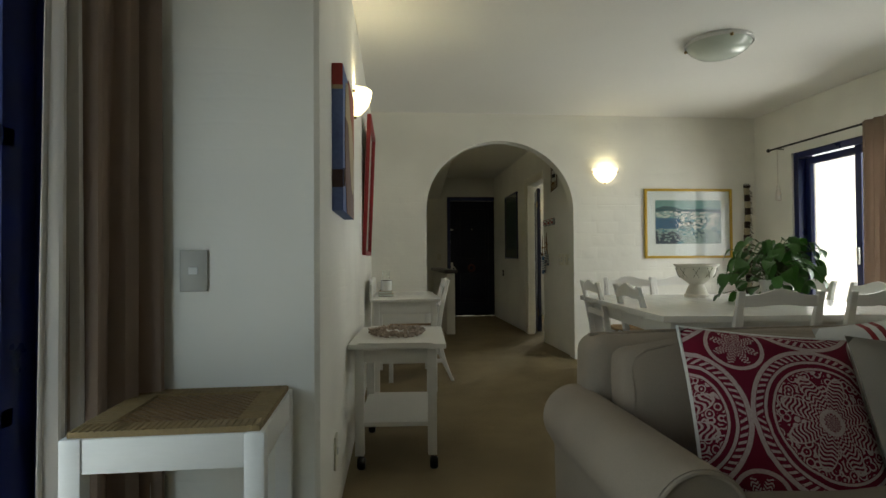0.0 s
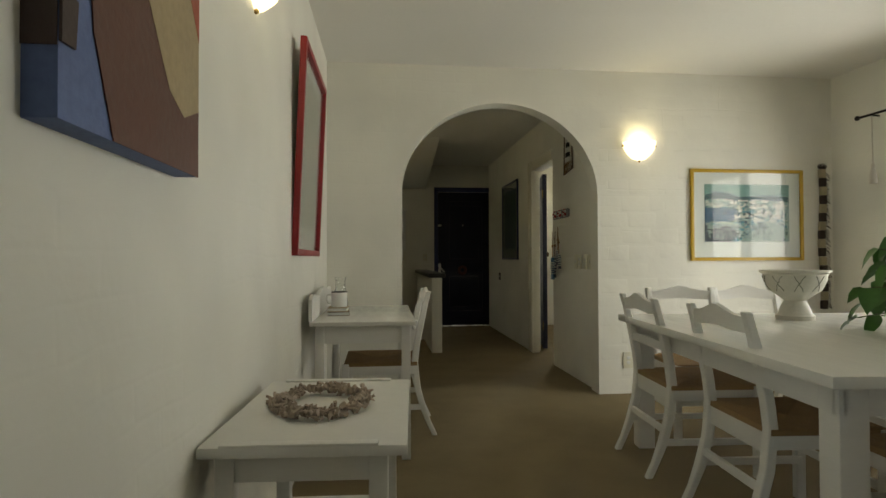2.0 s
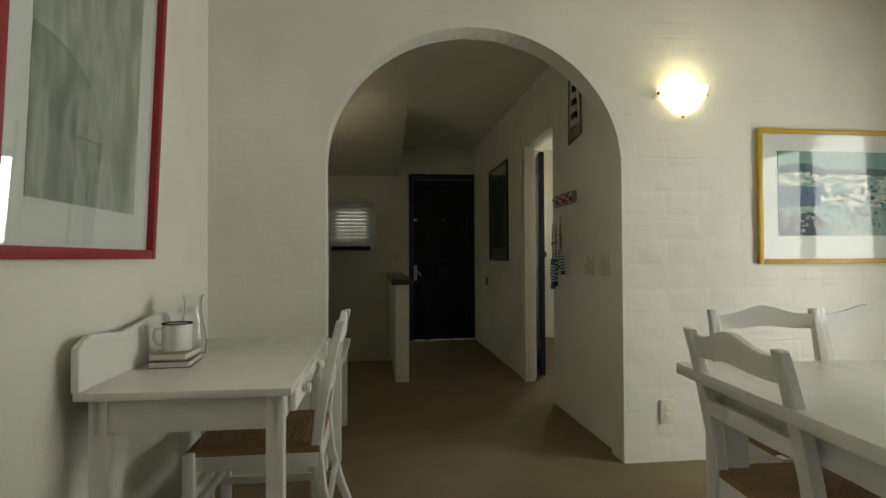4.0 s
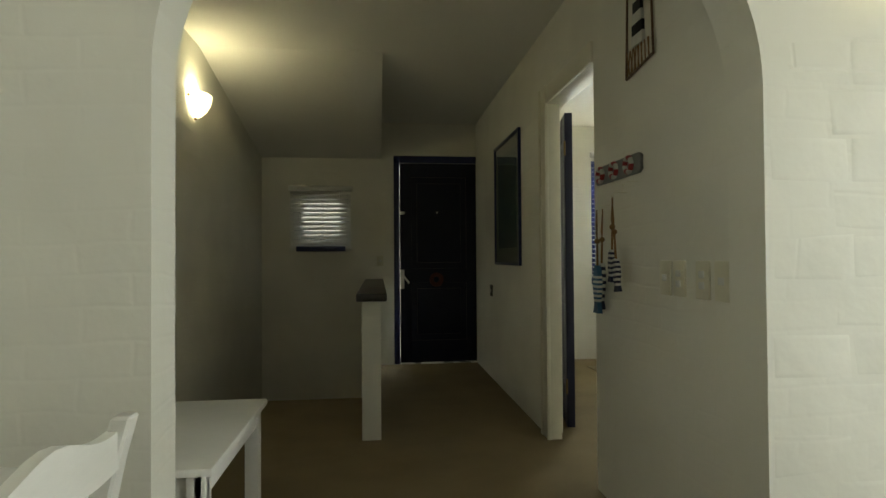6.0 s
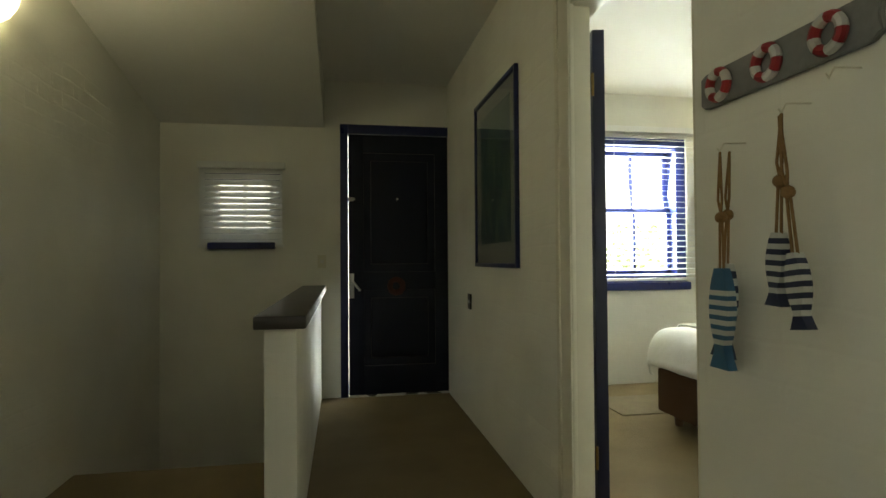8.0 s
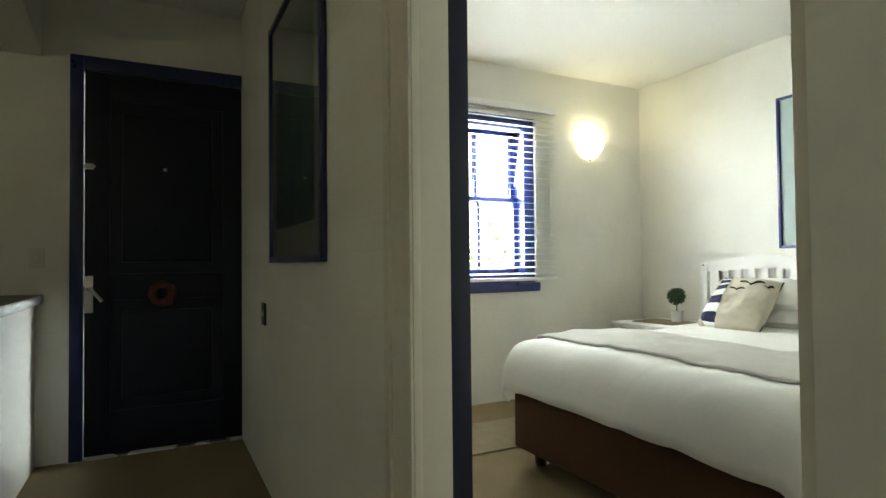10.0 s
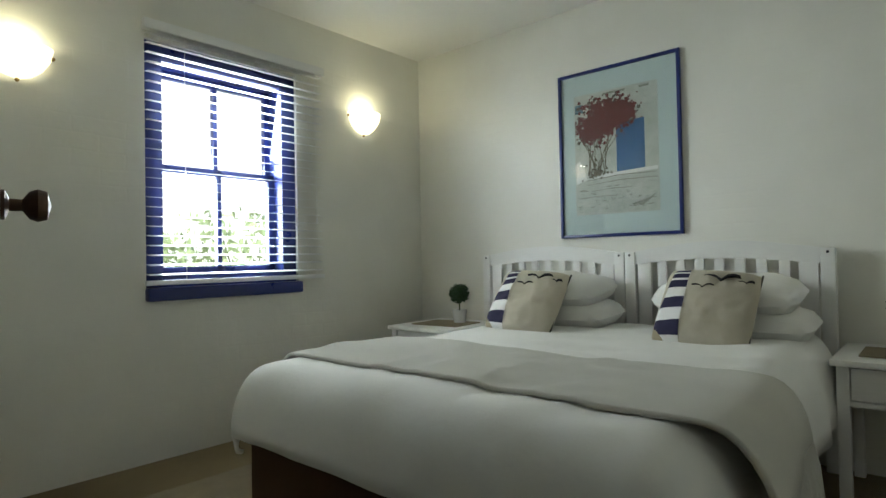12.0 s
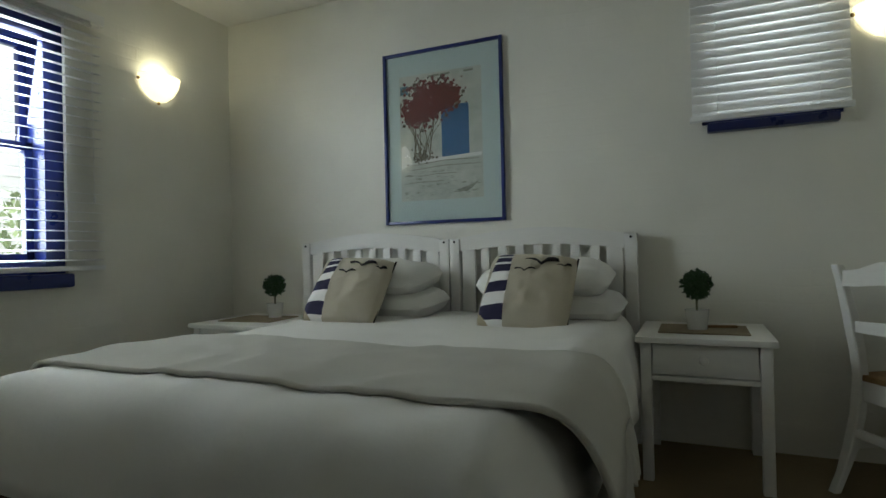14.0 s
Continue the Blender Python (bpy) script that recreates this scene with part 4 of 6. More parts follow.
def damask(name):
    """Deep red cotton with white rings and petals about a grid of centres."""
    m = bpy.data.materials.new(name)
    m.use_nodes = True
    n, l = m.node_tree.nodes, m.node_tree.links
    b = n["Principled BSDF"]
    b.inputs["Roughness"].default_value, b.inputs["Specular IOR Level"].default_value = 0.9, 0.2
    co = n.new("ShaderNodeTexCoord")
    sep = n.new("ShaderNodeSeparateXYZ")
    l.new(co.outputs["Object"], sep.inputs[0])

    def op(kind, a, c=None):
        q = n.new("ShaderNodeMath")
        q.operation = kind
        for k, v in enumerate((a, c)):
            if v is None:
                continue
            if isinstance(v, (int, float)):
                q.inputs[k].default_value = v
            else:
                l.new(v, q.inputs[k])
        return q.outputs[0]

    lines = n.new("ShaderNodeTexVoronoi")
    lines.inputs["Scale"].default_value = 42.0
    l.new(co.outputs["Object"], lines.inputs["Vector"])
    scroll = op("GREATER_THAN", op("SINE", op("MULTIPLY", lines.outputs["Distance"], 17.0)), 0.35)
    masks = []
    for off, rings in ((0.0, ((0.151, 0.0045), (0.127, 0.003), (0.112, 0.0025))), (0.155, ((0.055, 0.004),))):
        x = op("SUBTRACT", op("PINGPONG", op("ADD", op("MULTIPLY", sep.outputs["X"], 0.74), off - 0.07), 0.155), 0.0)
        z = op("SUBTRACT", op("PINGPONG", op("ADD", op("MULTIPLY", sep.outputs["Z"], 0.74), off + 0.02), 0.155), 0.0)
        r = op("SQRT", op("ADD", op("MULTIPLY", x, x), op("MULTIPLY", z, z)))
        for r0, w in rings:
            masks.append(op("LESS_THAN", op("ABSOLUTE", op("SUBTRACT", r, r0)), w))
        ang = op("ARCTAN2", z, x)
        petal = op("ABSOLUTE", op("SINE", op("MULTIPLY", ang, 4.0)))
        edge = op("MULTIPLY", op("ADD", op("MULTIPLY", petal, 0.6), 0.4), 0.098 if off == 0 else 0.048)
        fine = op("SINE", op("ADD", op("MULTIPLY", r, 760.0 if off == 0 else 900.0), op("MULTIPLY", op("SINE", op("MULTIPLY", ang, 16.0)), 2.2)))
        masks.append(op("MULTIPLY", op("LESS_THAN", r, edge), op("GREATER_THAN", fine, 0.1)))
        if off == 0:
            inner = op("MULTIPLY", op("LESS_THAN", r, 0.108), op("GREATER_THAN", r, edge))
            masks.append(op("MULTIPLY", inner, scroll))
            masks.append(op("LESS_THAN", op("ABSOLUTE", op("SUBTRACT", r, edge)), 0.003))
            masks.append(op("LESS_THAN", op("ABSOLUTE", op("SUBTRACT", r, 0.022)), 0.004))
            ticks = op("GREATER_THAN", op("SINE", op("ADD", op("MULTIPLY", ang, 60.0), op("MULTIPLY", r, 300.0))), 0.25)
            masks.append(op("MULTIPLY", ticks, op("LESS_THAN", op("ABSOLUTE", op("SUBTRACT", r, 0.139)), 0.0065)))
    total = masks[0]
    for q in masks[1:]:
        total = op("MAXIMUM", total, q)
    weave = n.new("ShaderNodeTexNoise")
    weave.inputs["Scale"].default_value = 180
    l.new(co.outputs["Object"], weave.inputs["Vector"])
    worn = op("MULTIPLY", total, op("ADD", op("MULTIPLY", weave.outputs["Fac"], 0.5), 0.5))
    mix = n.new("ShaderNodeMix")
    mix.data_type = "RGBA"
    mix.inputs["A"].default_value, mix.inputs["B"].default_value = (0.165, 0.010, 0.027, 1), (0.62, 0.52, 0.49, 1)
    l.new(worn, mix.inputs["Factor"])
    l.new(mix.outputs["Result"], b.inputs["Base Color"])
    bp = n.new("ShaderNodeBump")
    bp.inputs["Strength"].default_value, bp.inputs["Distance"].default_value = 0.3, 0.002
    l.new(weave.outputs["Fac"], bp.inputs["Height"])
    l.new(bp.outputs["Normal"], b.inputs["Normal"])
    return m


# ---- sofa ----
sofa = thing("sofa", "taupe cotton slip-covered sofa with rolled arms before the table", "sofa", pose(0.46, 0.80, 0))
bm = B()
soft_box(bm, 0.03, 2.05, 0.05, 0.86, 0.06, 0.29, 0.03)
part("base", bm, M["sofa"], sofa)
bm = B()
soft_box(bm, 0.06, 2.08, 0.68, 0.87, 0.10, 0.735, 0.055, 0.01)
part("back", bm, M["sofa"], sofa)
for sx in (0, 1):
    bm = B()
    # rolled arm: a scroll outline pushed along y
    out = [(-0.03, 0.06), (-0.035, 0.36)] + [(0.035 + 0.108 * math.cos(radians(a)), 0.455 + 0.108 * math.sin(radians(a))) for a in range(215, -36, -5)] + [(0.115, 0.36), (0.115, 0.06)]
    if sx:
        out = [(2.16 - x, z) for x, z in out]
    prism(bm, out, "y", 0.0, 0.80)
    arm = part("arm", bm, M["sofa"], sofa)
    bm = B()
    ctr = 0.035 if not sx else 2.125
    tube(bm, [(ctr + 0.10 * math.cos(radians(a)), -0.002, 0.455 + 0.10 * math.sin(radians(a))) for a in range(230, -51, -10)], 0.006, 8)
    part("piping", bm, M["sofa"], arm)
for k in (0, 1):
    x0 = 0.155 + k * 0.93
    bm = B()
    soft_box(bm, x0, x0 + 0.92, 0.03, 0.66, 0.29, 0.395, 0.045, 0.02)
    part("seat_cushion", bm, M["sofa"], sofa)
    bm = B()
    lean = pose(0, 0.595, 0.55, -12)
    soft_box(bm, x0 - 0.03, x0 + 0.90, -0.075, 0.075, -0.175, 0.175, 0.035, 0.03, lean)
    for v in bm.verts:
        q = lean.inverted() @ v.co
        sagging = max(0.0, q.z / 0.175) * (0.012 * noise.noise(Vector((q.x * 9, q.y * 7, k))) + 0.007 * noise.noise(Vector((q.x * 24, q.y * 5, 4))))
        v.co += Vector((0, -0.6 * sagging, sagging))
    bc = part("back_cushion", bm, M["sofa"], sofa)
    bm = B()
    seam = []
    for i in range(49):
        a = 2 * math.pi * i / 48
        u, w = math.cos(a), math.sin(a)
        f = 1 / max(abs(u) ** 6 + abs(w) ** 6, 1e-6) ** (1 / 6)
        seam.append(tuple(lean @ Vector((x0 + 0.435 + 0.458 * u * f, -0.066 - 0.004 * math.sin(9 * a), 0.171 * w * f))))
    tube(bm, seam, 0.005, 6)
    part("piping", bm, M["sofa"], bc)
bm = B()
tube(bm, [(0.08, 0.77, 0.735), (0.30, 0.775, 0.742), (1.2, 0.775, 0.744), (2.06, 0.77, 0.738)], 0.006, 8)
part("piping", bm, M["sofa"], sofa)
for x in (0.16, 1.96):
    for y in (0.10, 0.78):
        bm = B()
        lathe(bm, [(0.0, 0), (0.022, 0), (0.03, 0.07), (0.0, 0.07)], pose(x, y, 0), 14)
        part("foot", bm, M["brown"], sofa)
M["damask"] = damask("red_white_medallion_print")
bm = B()
pillow(bm, 0.50, 0.50, 0.13, seed=3)
damask_cushion = solid("scatter_cushion", bm, M["damask"], "deep red cushion with white medallion pattern on the sofa", "cushion", pose(0.94, 1.165, 0.555, -32, 5, -7), "sofa cushions")
edge = B()
rim = [(-1, -1 + i / 8) for i in range(17)] + [(-1 + i / 8, 1) for i in range(1, 17)] + [(1, 1 - i / 8) for i in range(1, 17)] + [(1 - i / 8, -1) for i in range(1, 16)]
tube(edge, [(u * 0.25 * (1 - 0.0385 * (1 - v * v)), 0.004, v * 0.25 * (1 - 0.0385 * (1 - u * u))) for u, v in rim], 0.006, 6)
part("piping", edge, M["linen"], damask_cushion, "white cotton piping")
bm = B()
pillow(bm, 0.46, 0.46, 0.13, seed=7)
solid("scatter_cushion", bm, M["greycloth"], "plain grey-brown linen cushion on the sofa", "cushion", pose(1.33, 1.03, 0.555, -30, 5, -6), "sofa cushions")
bm = B()
pillow(bm, 0.46, 0.42, 0.13, seed=9)
cs = solid("scatter_cushion", bm, M["linen"], "white cushion with dark red stripes on the sofa", "cushion", pose(1.46, 1.30, 0.60, -20, -8, -4), "sofa cushions")
for k, xx in enumerate((-0.09, -0.05, 0.01)):
    bm = B()
    pillow(bm, 0.46, 0.42, 0.134, seed=9)
    bmesh.ops.bisect_plane(bm, geom=bm.verts[:] + bm.edges[:] + bm.faces[:], plane_co=(xx, 0, 0), plane_no=(1, 0, 0), clear_inner=True)
    bmesh.ops.bisect_plane(bm, geom=bm.verts[:] + bm.edges[:] + bm.faces[:], plane_co=(xx + (0.03 if k == 2 else 0.018), 0, 0), plane_no=(1, 0, 0), clear_outer=True)
    part("stripe", bm, M["red"], cs, "dark red woven stripe")

# ---- pictures ----


def print_mat(name, stops, scale, seed, glossy=0.35, stretch=(1, 1, 1), band=0.0, axis="Z", detail=6.0):
    """A printed picture: blotches of ink sorted into colours, with height shading them."""
    m = bpy.data.materials.new(name)
    m.use_nodes = True
    n, l = m.node_tree.nodes, m.node_tree.links
    b = n["Principled BSDF"]
    b.inputs["Roughness"].default_value = glossy
    co, mp = n.new("ShaderNodeTexCoord"), n.new("ShaderNodeMapping")
    mp.inputs["Scale"].default_value, mp.inputs["Location"].default_value = stretch, (seed, seed * 1.7, seed * 0.6)
    l.new(co.outputs["Generated"], mp.inputs["Vector"])
    t = n.new("ShaderNodeTexNoise")
    t.inputs["Scale"].default_value, t.inputs["Detail"].default_value = scale, detail
    l.new(mp.outputs["Vector"], t.inputs["Vector"])
    sep, ma = n.new("ShaderNodeSeparateXYZ"), n.new("ShaderNodeMath")
    l.new(co.outputs["Generated"], sep.inputs[0])
    ma.operation = "MULTIPLY_ADD"
    ma.inputs[1].default_value = band
    l.new(sep.outputs[axis], ma.inputs[0])
    l.new(t.outputs["Fac"], ma.inputs[2])
    r = n.new("ShaderNodeValToRGB")
    while len(r.color_ramp.elements) < len(stops):
        r.color_ramp.elements.new(0.5)
    for e, (p, c) in zip(r.color_ramp.elements, stops):
        e.position, e.color = p, (*c, 1)
    l.new(ma.outputs[0], r.inputs["Fac"])
    l.new(r.outputs["Color"], b.inputs["Base Color"])
    return m


def picture(name, label, m, w, h, bar, frame_mat, mount_mat, art, art_mat, glazed=True, depth=0.022):
    """A framed picture in the xz plane, hung on the wall y = 0 and facing -y; art: x0, x1, z0, z1 of the print."""
    p = thing(name, label, "picture", m)
    for x0, x1, z0, z1 in ((0, bar, 0, h), (w - bar, w, 0, h), (bar, w - bar, 0, bar), (bar, w - bar, h - bar, h)):
        bm = B()
        box(bm, x0, x1, -depth, -0.001, z0, z1, 0.003)
        part("frame_bar", bm, frame_mat, p)
    bm = B()
    box(bm, bar - 0.002, w - bar + 0.002, -0.008, -0.003, bar - 0.002, h - bar + 0.002)
    part("mount", bm, mount_mat, p)
    bm = B()
    box(bm, art[0], art[1], -0.010, -0.0085, art[2], art[3])
    part("print", bm, art_mat, p)
    if glazed:
        bm = B()
        box(bm, bar - 0.001, w - bar + 0.001, -0.0145, -0.0125, bar - 0.001, h - bar + 0.001)
        part("glass", bm, M["pane"], p).visible_shadow = False
    return p


def flat(bm, pts, y0, y1):
    return prism(bm, pts, "y", y0, y1)


harbour = print_mat("harbour_print", ((0.0, (0.008, 0.05, 0.10)), (0.36, (0.015, 0.13, 0.20)), (0.47, (0.04, 0.22, 0.24)), (0.52, (0.35, 0.42, 0.33)), (0.57, (0.03, 0.12, 0.15)), (0.64, (0.30, 0.42, 0.36)), (0.8, (0.08, 0.24, 0.23))), 9, 2.0, stretch=(1.4, 1, 2.2), band=0.12)
yp = picture("framed_print", "framed green and blue harbour print in a yellow frame", pose(2.42, 5.149, 0.99), 0.925, 0.70, 0.025, M["yellow"], M["mount"], (0.115, 0.81, 0.145, 0.585), harbour)
rng = random.Random(8)
INK = {k: mat("print_" + k, c, 0.5, vary=0.15, scale=20, bump=0.0) for k, c in dict(sky=(0.16, 0.34, 0.30), hill=(0.03, 0.10, 0.11), water=(0.012, 0.10, 0.19), white=(0.58, 0.62, 0.54), pale=(0.26, 0.38, 0.33), deep=(0.008, 0.03, 0.05)).items()}
PRINT_AREAS = (("sky", [(0.115, 0.49), (0.81, 0.47), (0.81, 0.585), (0.115, 0.585)]),
               ("hill", [(0.115, 0.465), (0.25, 0.48), (0.33, 0.452), (0.55, 0.468), (0.81, 0.45), (0.81, 0.49), (0.62, 0.50), (0.40, 0.49), (0.30, 0.52), (0.20, 0.525), (0.115, 0.50)]),
               ("water", [(0.115, 0.29), (0.34, 0.30), (0.40, 0.35), (0.36, 0.40), (0.115, 0.405)]),
               ("deep", [(0.115, 0.145), (0.33, 0.145), (0.40, 0.21), (0.30, 0.27), (0.20, 0.25), (0.115, 0.275)]),
               ("pale", [(0.40, 0.145), (0.81, 0.145), (0.81, 0.24), (0.66, 0.30), (0.56, 0.27)]))
for k, (tone, pts) in enumerate(PRINT_AREAS):
    bm = B()
    flat(bm, pts, -0.0108 - 0.00012 * k, -0.0101)
    part("print_" + tone, bm, INK[tone], yp)
for tone, count, x0, x1, z0, z1, lo, hi in (("white", 95, 0.36, 0.79, 0.29, 0.465, 0.006, 0.020), ("deep", 70, 0.14, 0.79, 0.16, 0.45, 0.004, 0.013), ("white", 30, 0.13, 0.38, 0.405, 0.47, 0.005, 0.014), ("pale", 40, 0.14, 0.42, 0.17, 0.30, 0.005, 0.018), ("hill", 45, 0.38, 0.79, 0.17, 0.44, 0.006, 0.018)):
    bm = B()
    for i in range(count):
        x, z, w, h = rng.uniform(x0, x1), rng.uniform(z0, z1), rng.uniform(lo, hi), rng.uniform(lo, hi) * 0.45
        flat(bm, [(x - w, z - h), (x + w, z - h), (min(x + w, 0.808), z + h), (x - w * 0.3, z + h * 1.5), (x - w, z + h)], -0.01145 - 0.000004 * i, -0.0102)
    part("print_strokes", bm, INK[tone], yp)
LW = pose(-0.352, 1.775, 0, 0, 0, 89.2)
figure = print_mat("grey_green_print", ((0.25, (0.13, 0.17, 0.14)), (0.45, (0.22, 0.27, 0.22)), (0.6, (0.40, 0.44, 0.38)), (0.75, (0.18, 0.22, 0.18))), 4, 3.3, stretch=(2.4, 1, 1))
picture("framed_print", "tall grey-green print in a red frame", LW @ pose(1.872, -0.004, 1.03, 2.4), 0.83, 0.985, 0.03, M["red"], M["mount"], (0.14, 0.69, 0.14, 0.87), figure, depth=0.03)
# abstract canvas: blue ground with brown, cream and orange shapes
cv = thing("canvas_painting", "deep canvas painting of blue, brown, cream and orange shapes", "painting", LW @ pose(0.0, -0.002, 1.175))
bm = B()
box(bm, 0, 0.48, -0.05, -0.001, 0, 0.54, 0.003)
part("canvas", bm, mat("oil_sky_blue", (0.13, 0.20, 0.42), 0.6, vary=0.12, scale=5, grain=60, bump=0.3, second=(0.07, 0.10, 0.24)), cv)
OIL = {k: mat("oil_" + k, c, 0.55, vary=0.15, scale=6, grain=60, bump=0.3) for k, c in dict(brown=(0.12, 0.035, 0.018), cream=(0.46, 0.35, 0.19), orange=(0.42, 0.075, 0.025), red=(0.35, 0.03, 0.02), deep=(0.045, 0.018, 0.014)).items()}
for k, (col, pts) in enumerate((("brown", [(0.13, 0.0), (0.48, 0.0), (0.48, 0.13), (0.40, 0.10), (0.33, 0.13), (0.24, 0.25), (0.19, 0.36), (0.07, 0.36), (0.06, 0.25), (0.075, 0.13)]),
                                ("cream", [(0.19, 0.36), (0.24, 0.25), (0.33, 0.13), (0.40, 0.10), (0.478, 0.13), (0.478, 0.27), (0.40, 0.38), (0.30, 0.42), (0.20, 0.52), (0.10, 0.50), (0.07, 0.36)]),
                                ("orange", [(0.20, 0.538), (0.20, 0.52), (0.30, 0.42), (0.40, 0.38), (0.478, 0.27), (0.478, 0.538)]),
                                ("deep", [(0.0, 0.09), (0.03, 0.09), (0.035, 0.15), (0.0, 0.155)]))):
    bm = B()
    flat(bm, pts, -0.0525 - 0.0006 * k, -0.0505)
    part("painted_shape", bm, OIL[col], cv, col + " painted shape")
for col, z0, z1 in (("deep", 0.085, 0.15), ("cream", 0.445, 0.46), ("red", 0.46, 0.539)):
    bm = B()
    box(bm, -0.0022, -0.0002, -0.049, -0.002, z0, z1)
    part("painted_edge", bm, OIL[col], cv, col + " band on the canvas side")
sea = print_mat("dark_sea_print", ((0.2, (0.012, 0.04, 0.05)), (0.45, (0.025, 0.085, 0.09)), (0.58, (0.10, 0.16, 0.11)), (0.7, (0.03, 0.09, 0.13))), 3, 7, stretch=(2, 1, 1))
RW = pose(HX, 8.50, 0, 0, 0, -90)
picture("framed_print", "dark blue-green seascape print in a navy frame", RW @ pose(0.0, -0.001, 1.00), 0.83, 0.965, 0.022, M["navy"], mat("grey_mount", (0.42, 0.43, 0.37), 0.7), (0.12, 0.71, 0.13, 0.86), sea)
# poster over the bed
BP = pose(4.864, 8.345, 1.062, 0, 0, -90)
bp_ = picture("framed_poster", "poster of a blue door and red bougainvillea in a blue frame", BP, 0.71, 0.965, 0.018, M["blue"], M["mount_blue"], (0.10, 0.59, 0.13, 0.83), mat("poster_whitewash", (0.55, 0.58, 0.52), 0.4, vary=0.2, scale=7, grain=40, second=(0.30, 0.33, 0.28)))
bm = B()
box(bm, 0.355, 0.515, -0.0107, -0.0102, 0.355, 0.64)
part("painted_door", bm, mat("poster_blue", (0.02, 0.12, 0.28), 0.4, vary=0.1), bp_, "blue door in the poster")
rng = random.Random(11)


def petals(count, lo, hi, depth):
    """Small printed petals scattered over a spreading crown."""
    pb = B()
    lobes = ((0.25, 0.71, 0.11, 0.085), (0.33, 0.725, 0.10, 0.075), (0.17, 0.63, 0.075, 0.07), (0.40, 0.68, 0.075, 0.06), (0.24, 0.61, 0.10, 0.075), (0.30, 0.64, 0.11, 0.07))
    for i in range(count):
        cx, cz, rx, rz = lobes[rng.randrange(6)]
        x, z = rng.gauss(cx, rx * 0.5), rng.gauss(cz, rz * 0.5)
        s, t = rng.uniform(lo, hi), rng.random() * 6
        flat(pb, [(min(max(x + s * math.cos(t + q * 1.57), 0.104), 0.586), min(0.815, z + s * math.sin(t + q * 1.57))) for q in range(4)], depth - 0.0000008 * i, -0.0108)
    return pb


part("painted_foliage", petals(260, 0.006, 0.014, -0.0116), mat("poster_leaf", (0.075, 0.055, 0.03), 0.4, vary=0.3, scale=30), bp_, "brown foliage in the poster")
part("painted_blossom", petals(1000, 0.005, 0.012, -0.0122), mat("poster_red", (0.13, 0.014, 0.012), 0.4, vary=0.3, scale=40, grain=90, second=(0.07, 0.010, 0.008), mix=0.4), bp_, "red blossom in the poster")
bm = B()
for k in range(15):
    x0, x1 = 0.235 + rng.uniform(-0.05, 0.05), 0.25 + rng.uniform(-0.13, 0.13)
    pts = [(x0 + (x1 - x0) * f ** 1.6 + rng.uniform(-0.006, 0.006), 0.36 + 0.22 * f) for f in (0, 0.3, 0.6, 1.0)]
    for (xa, za), (xb, zb) in zip(pts, pts[1:]):
        flat(bm, [(xa - 0.0022, za), (xa + 0.0022, za), (xb + 0.002, zb), (xb - 0.002, zb)], -0.0112 - 0.00001 * k, -0.0102)
for k in range(70):
    x, z, s, t = rng.gauss(0.235, 0.035), rng.gauss(0.37, 0.022), rng.uniform(0.004, 0.010), rng.random() * 6
    flat(bm, [(x + s * math.cos(t + q * 1.57), z + s * math.sin(t + q * 1.57)) for q in range(4)], -0.0114 - 0.000002 * k, -0.0102)
part("painted_stems", bm, mat("poster_stem", (0.13, 0.115, 0.065), 0.5, vary=0.3, scale=30), bp_)
bm = B()
for z, x0, x1, d in ((0.325, 0.17, 0.57, 0.012), (0.300, 0.17, 0.58, 0.010), (0.262, 0.20, 0.44, 0.006), (0.225, 0.12, 0.36, 0.004)):
    flat(bm, [(x0, z), ((x0 + x1) / 2, z + d * 1.3), (x1, z + d), (x1, z + d + 0.004), ((x0 + x1) / 2, z + d * 1.3 + 0.005), (x0, z + 0.003)], -0.0112, -0.0102)
flat(bm, [(0.43, 0.175), (0.50, 0.165), (0.565, 0.215), (0.50, 0.195)], -0.0112, -0.0102)
for k in range(60):
    x, z, s = rng.uniform(0.11, 0.57), rng.uniform(0.14, 0.30), rng.uniform(0.004, 0.022)
    flat(bm, [(x - s, z), (x, z - s * 0.22), (x + s * 0.9 if x + s < 0.585 else 0.585, z + s * 0.1), (x, z + s * 0.2)], -0.0111 - 0.000002 * k, -0.0102)
for x0, x1 in ((0.28, 0.345), (0.35, 0.41), (0.49, 0.545)):
    flat(bm, [(x0, 0.805), (x1, 0.807), (x1, 0.819), (x0, 0.817)], -0.0112, -0.0102)
part("painted_marks", bm, mat("poster_grey", (0.34, 0.36, 0.29), 0.5, vary=0.3, scale=20), bp_)
bm = B()
flat(bm, [(0.105, 0.725), (0.155, 0.725), (0.155, 0.775), (0.105, 0.775)], -0.0112, -0.0102)
part("painted_window", bm, mat("poster_window", (0.10, 0.22, 0.28), 0.5, vary=0.3, scale=60), bp_)
bm = B()
for pts in ([(0.105, 0.31), (0.175, 0.335), (0.15, 0.42), (0.125, 0.445), (0.105, 0.43)], [(0.16, 0.335), (0.585, 0.352), (0.585, 0.372), (0.33, 0.36)]):
    flat(bm, pts, -0.0110, -0.0102)
part("painted_wall", bm, mat("poster_white", (0.70, 0.72, 0.68), 0.5, vary=0.08, scale=20), bp_)

